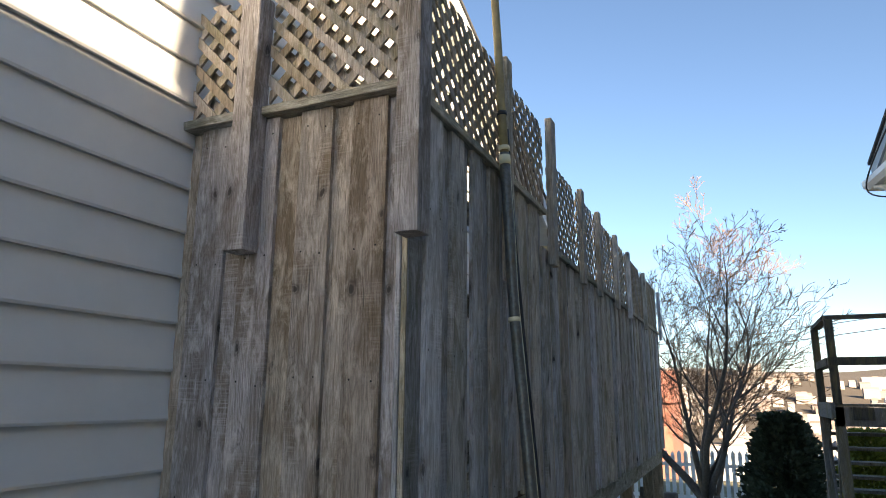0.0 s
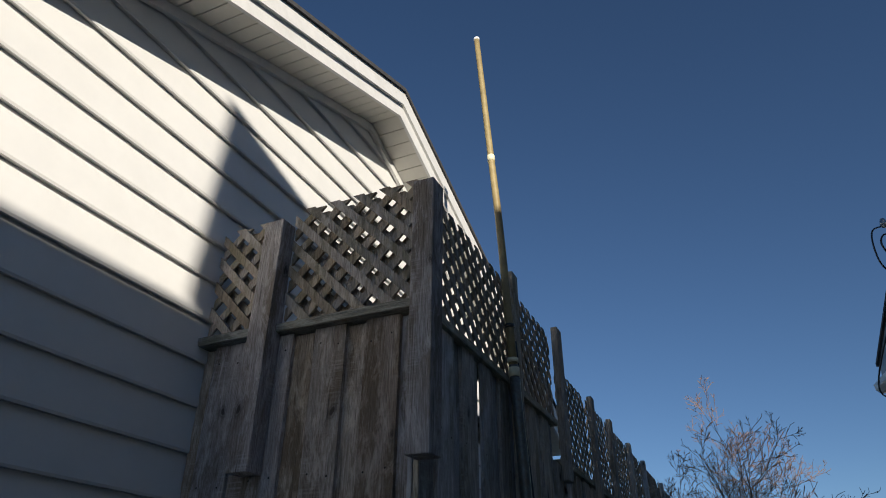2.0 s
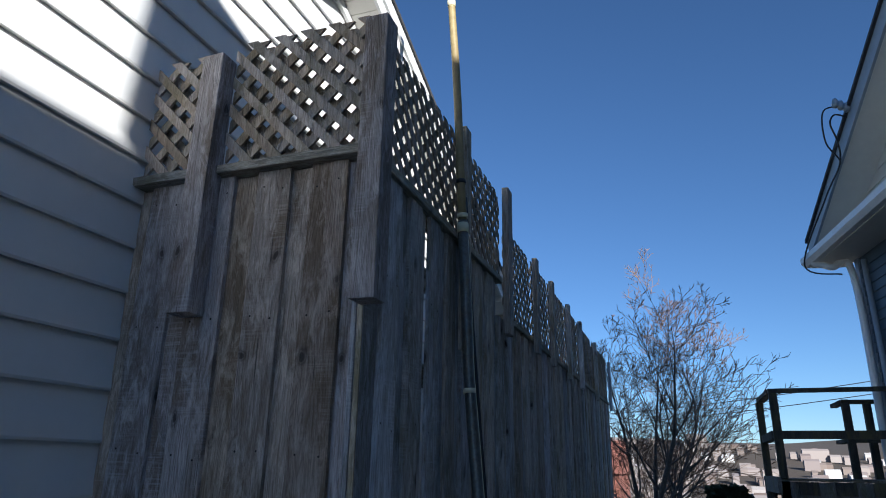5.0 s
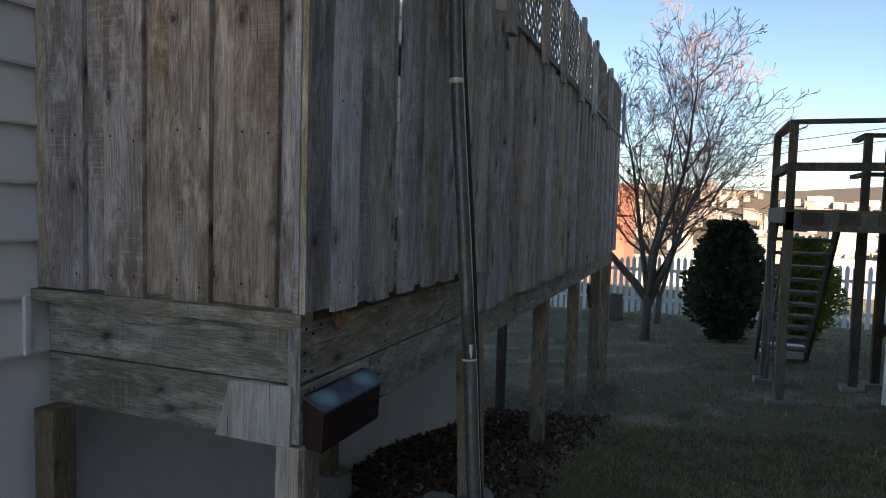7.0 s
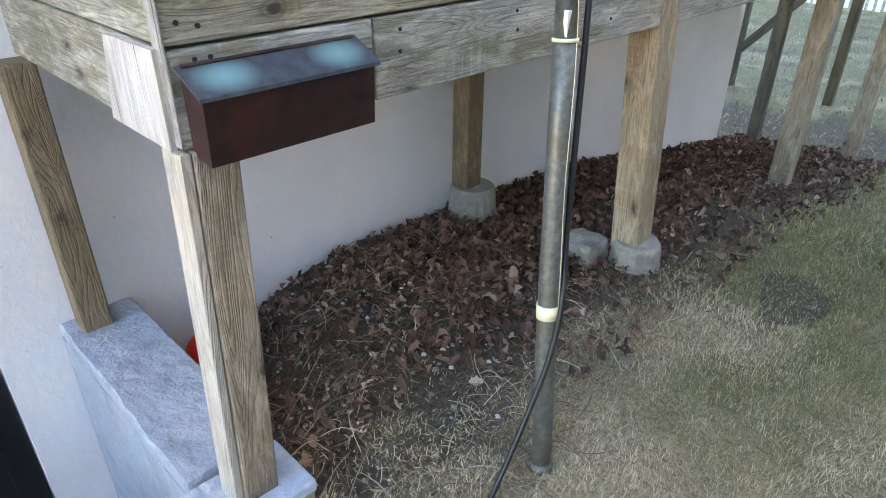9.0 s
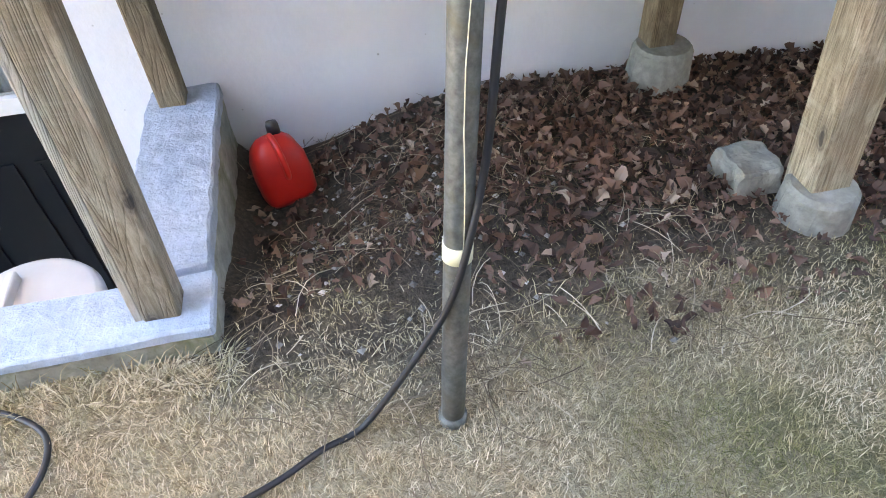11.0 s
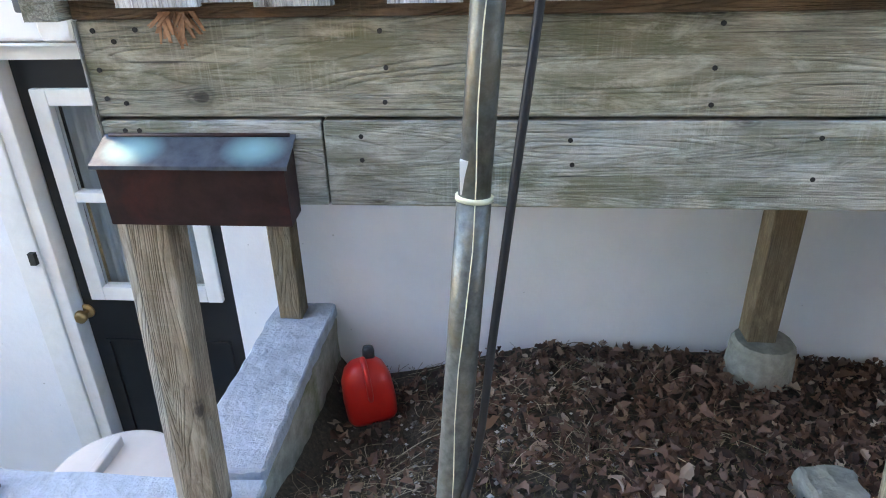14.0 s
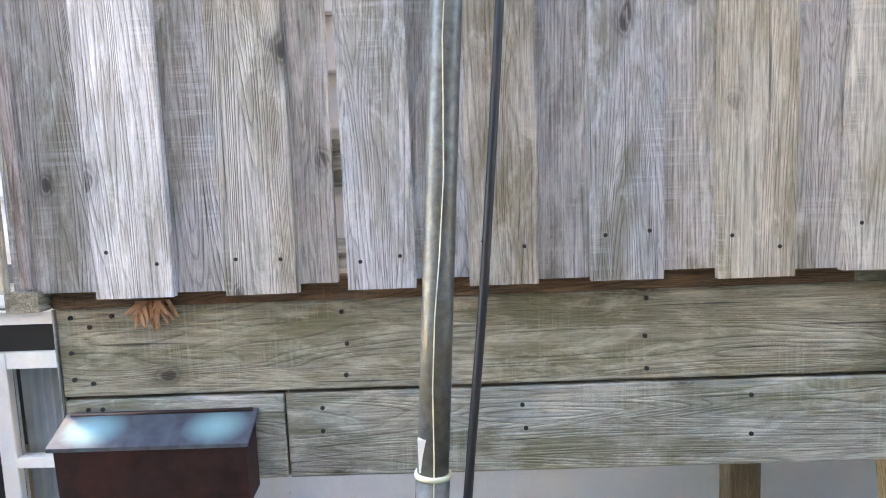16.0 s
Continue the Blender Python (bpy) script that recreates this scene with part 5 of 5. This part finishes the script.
build_town()
for i, (za, zb) in enumerate(((5.2, 6.6), (4.7, 6.0))):
    pts = spline([(-40, 60, za + 3), (-8, 40, za - 0.5), (14, 34, zb)], 10)
    tagged(tube("overhead_wire", pts, 0.02, M_RUBBER, sides=5), "thin black overhead wire crossing the sky", "wire", "overhead wires")


# ---- grass, leaves and litter ----
def build_litter():
    rng = np.random.default_rng(4)

    def blades(n, x0, x1, y0, y1, lmin, lmax, w, keep):
        v, f = [], []
        X, Y = rng.uniform(x0, x1, n), rng.uniform(y0, y1, n)
        A, T, L = rng.uniform(0, 2 * np.pi, n), 1.52 - 0.95 * rng.random(n) ** 2.0, rng.uniform(lmin, lmax, n)
        A = np.array([a * 0.72 + 5.0 * noise.noise((x * 6.5, y * 6.5, 2.0)) for a, x, y in zip(A, X, Y)])
        for x, y, a, t, ln in zip(X, Y, A, T, L):
            if not keep(x, y):
                continue
            z = height(x, y)
            dx, dy, dz = math.cos(a) * math.sin(t) * ln, math.sin(a) * math.sin(t) * ln, math.cos(t) * ln
            sx, sy = -math.sin(a) * w, math.cos(a) * w
            b = len(v)
            v += [(x - sx, y - sy, z - 0.004), (x + sx, y + sy, z - 0.004), (x + dx * 0.6 + sx * 0.8, y + dy * 0.6 + sy * 0.8, z + dz * 0.75), (x + dx * 0.6 - sx * 0.8, y + dy * 0.6 - sy * 0.8, z + dz * 0.75), (x + dx, y + dy, z + dz * 0.85)]
            f += [(b, b + 1, b + 2, b + 3), (b + 3, b + 2, b + 4)]
        return v, f

    def lawn(x, y):
        if x < -1.12 and y < 2.66:
            return False
        s = smoothstep(-0.8, -1.2, x + 0.3 * noise.noise((x * 3, y * 3, 1)))
        bare = noise.noise((x * 2.3, y * 2.3, 9)) + 0.35 > 0.84
        return rng.random() > max(s * 0.93 * (1 if y > 2.6 else 0), 0.75 if bare else 0)

    v, f = blades(300000, -1.7, 0.45, 1.5, 5.0, 0.010, 0.036, 0.0009, lawn)
    v2, f2 = blades(60000, -1.7, 1.6, 5.0, 7.5, 0.03, 0.07, 0.002, lawn)
    f += [tuple(q + len(v) for q in t) for t in f2]
    v += v2
    tagged(link("grass", v, f, M_BLADE), "short dry straw-coloured lawn grass with green patches", "grass", kind="stuff")
    v, f = blades(60000, -6.0, 6.0, 7.0, 18.5, 0.03, 0.08, 0.004, lambda x, y: not (x < -2.17 and y < 7.3))
    tagged(link("grass", v, f, M_BLADE), "patchy dry lawn grass further down the yard", "grass", kind="stuff")
    v, f = [], []
    for i in range(2600):
        x, y = rng.uniform(-2.15, -0.85), rng.uniform(2.64, 4.7)
        if noise.noise((x * 2.5, y * 2.5, 4)) < -0.1 + 0.35 * smoothstep(3.4, 4.4, y):
            continue
        a, turn, ln = rng.uniform(0, 6.28), rng.normal(0, 0.22), rng.uniform(0.05, 0.22)
        w, up, b = rng.uniform(0.0006, 0.0013), rng.uniform(0.0, 0.03), len(v)
        px, pz = np.array((x, y)), 0.006 + 0.012 * rng.random()
        for k in range(5):
            sx, sy = -math.sin(a) * w, math.cos(a) * w
            z = height(*px) + pz + up * math.sin(math.pi * k / 4)
            v += [(px[0] - sx, px[1] - sy, z), (px[0] + sx, px[1] + sy, z + 0.0008)]
            a += turn
            px = px + np.array((math.cos(a), math.sin(a))) * ln / 4
        f += [(b + 2 * k, b + 2 * k + 1, b + 2 * k + 3, b + 2 * k + 2) for k in range(4)]
    tagged(link("dry_stalks", v, f, M_STRAW), "matted dry plant stalks on bare soil", "stalks", kind="stuff")

    v, f = blades(2600, -1.13, -1.04, 0.9, 2.66, 0.03, 0.10, 0.0014, lambda x, y: noise.noise((x * 5, y * 5, 2)) > -0.25)
    v2, f2 = blades(900, -1.12, -0.7, 2.6, 4.9, 0.03, 0.07, 0.0014, lambda x, y: noise.noise((x * 3.1, y * 3.1, 6)) > 0.12)
    f += [tuple(q + len(v) for q in t) for t in f2]
    v += v2
    tagged(link("grass_tufts", v, f, M_BLADE), "longer dry grass tufts along the kerb and soil", "grass", kind="stuff")

    # curled dead leaves: a lobed outline folded along the midrib
    v, f = [], []
    for i in range(15000):
        y = 2.65 + 5.2 * rng.random() ** 0.9
        x = -2.165 + (1.25 * rng.random() ** 1.2)
        edge = 0.62 * smoothstep(3.6, 2.9, y) + 0.75 * smoothstep(-1.45, -1.05, x + 0.25 * noise.noise((x * 3, y * 3, 5)))
        if rng.random() < edge:
            continue
        s = rng.uniform(0.010, 0.028) * (1.45 if rng.random() < 0.15 else 1.0)
        e = Euler((rng.normal(0, 0.75), rng.normal(0, 0.75), rng.uniform(0, 6.28))).to_matrix()
        c = Vector((x, y, height(x, y) + 0.006 + 0.035 * rng.random() ** 2))
        fold, bend = rng.uniform(0.2, 1.6), rng.uniform(-1.3, 1.3)
        b = len(v)
        rim = []
        for k, (u, w) in enumerate(((-1.0, 0.0), (-0.6, 0.40), (-0.25, 0.44), (0.05, 0.66), (0.3, 0.44), (0.62, 0.40), (1.0, 0.0), (0.6, -0.38), (0.3, -0.44), (0.05, -0.66), (-0.25, -0.42), (-0.6, -0.40))):
            u, w = u * rng.uniform(0.75, 1.15), w * rng.uniform(0.55, 1.25)
            rim.append(c + e @ (Vector((u, w, fold * abs(w) + bend * u * u * 0.5)) * s))
        v += rim + [c + e @ (Vector((-0.2, 0, 0.02)) * s), c + e @ (Vector((0.4, 0, 0.05 + bend * 0.08)) * s)]
        m1, m2 = b + 12, b + 13
        f += [(b, b + 1, m1), (b + 1, b + 2, m1), (b + 2, b + 3, m1), (b + 3, b + 4, m2), (m1, b + 3, m2), (b + 4, b + 5, m2), (b + 5, b + 6, m2), (b + 6, b + 7, m2), (b + 7, b + 8, m2), (b + 8, b + 9, m2), (b + 9, m1, m2), (b + 9, b + 10, m1), (b + 10, b + 11, m1), (b + 11, b, m1)]
    tagged(link("dead_leaves", v, f, M_LEAF), "curled brown dead leaves on the soil under the deck", "leaves", kind="stuff")

    v, f = [], []
    for i in range(420):
        x, y = rng.normal(-1.75, 0.35), rng.normal(3.15, 0.35)
        if not (-2.16 < x < -0.9 and 2.66 < y < 4.3):
            continue
        s = rng.uniform(0.004, 0.014)
        z = height(x, y)
        b = len(v)
        for dx, dy, dz in ((1, 0, 0), (-1, 0, 0), (0, 1, 0), (0, -1, 0), (0, 0, 0.8), (0, 0, -0.6)):
            v.append((x + dx * s * rng.uniform(0.7, 1.2), y + dy * s * rng.uniform(0.7, 1.2), z + dz * s + 0.002))
        f += [tuple(q + b for q in t) for t in ((0, 2, 4), (2, 1, 4), (1, 3, 4), (3, 0, 4), (2, 0, 5), (1, 2, 5), (3, 1, 5), (0, 3, 5))]
    tagged(link("pebbles", v, f, M_PEBBLE), "small pale pebbles scattered on the soil", "pebbles", kind="stuff")


build_litter()
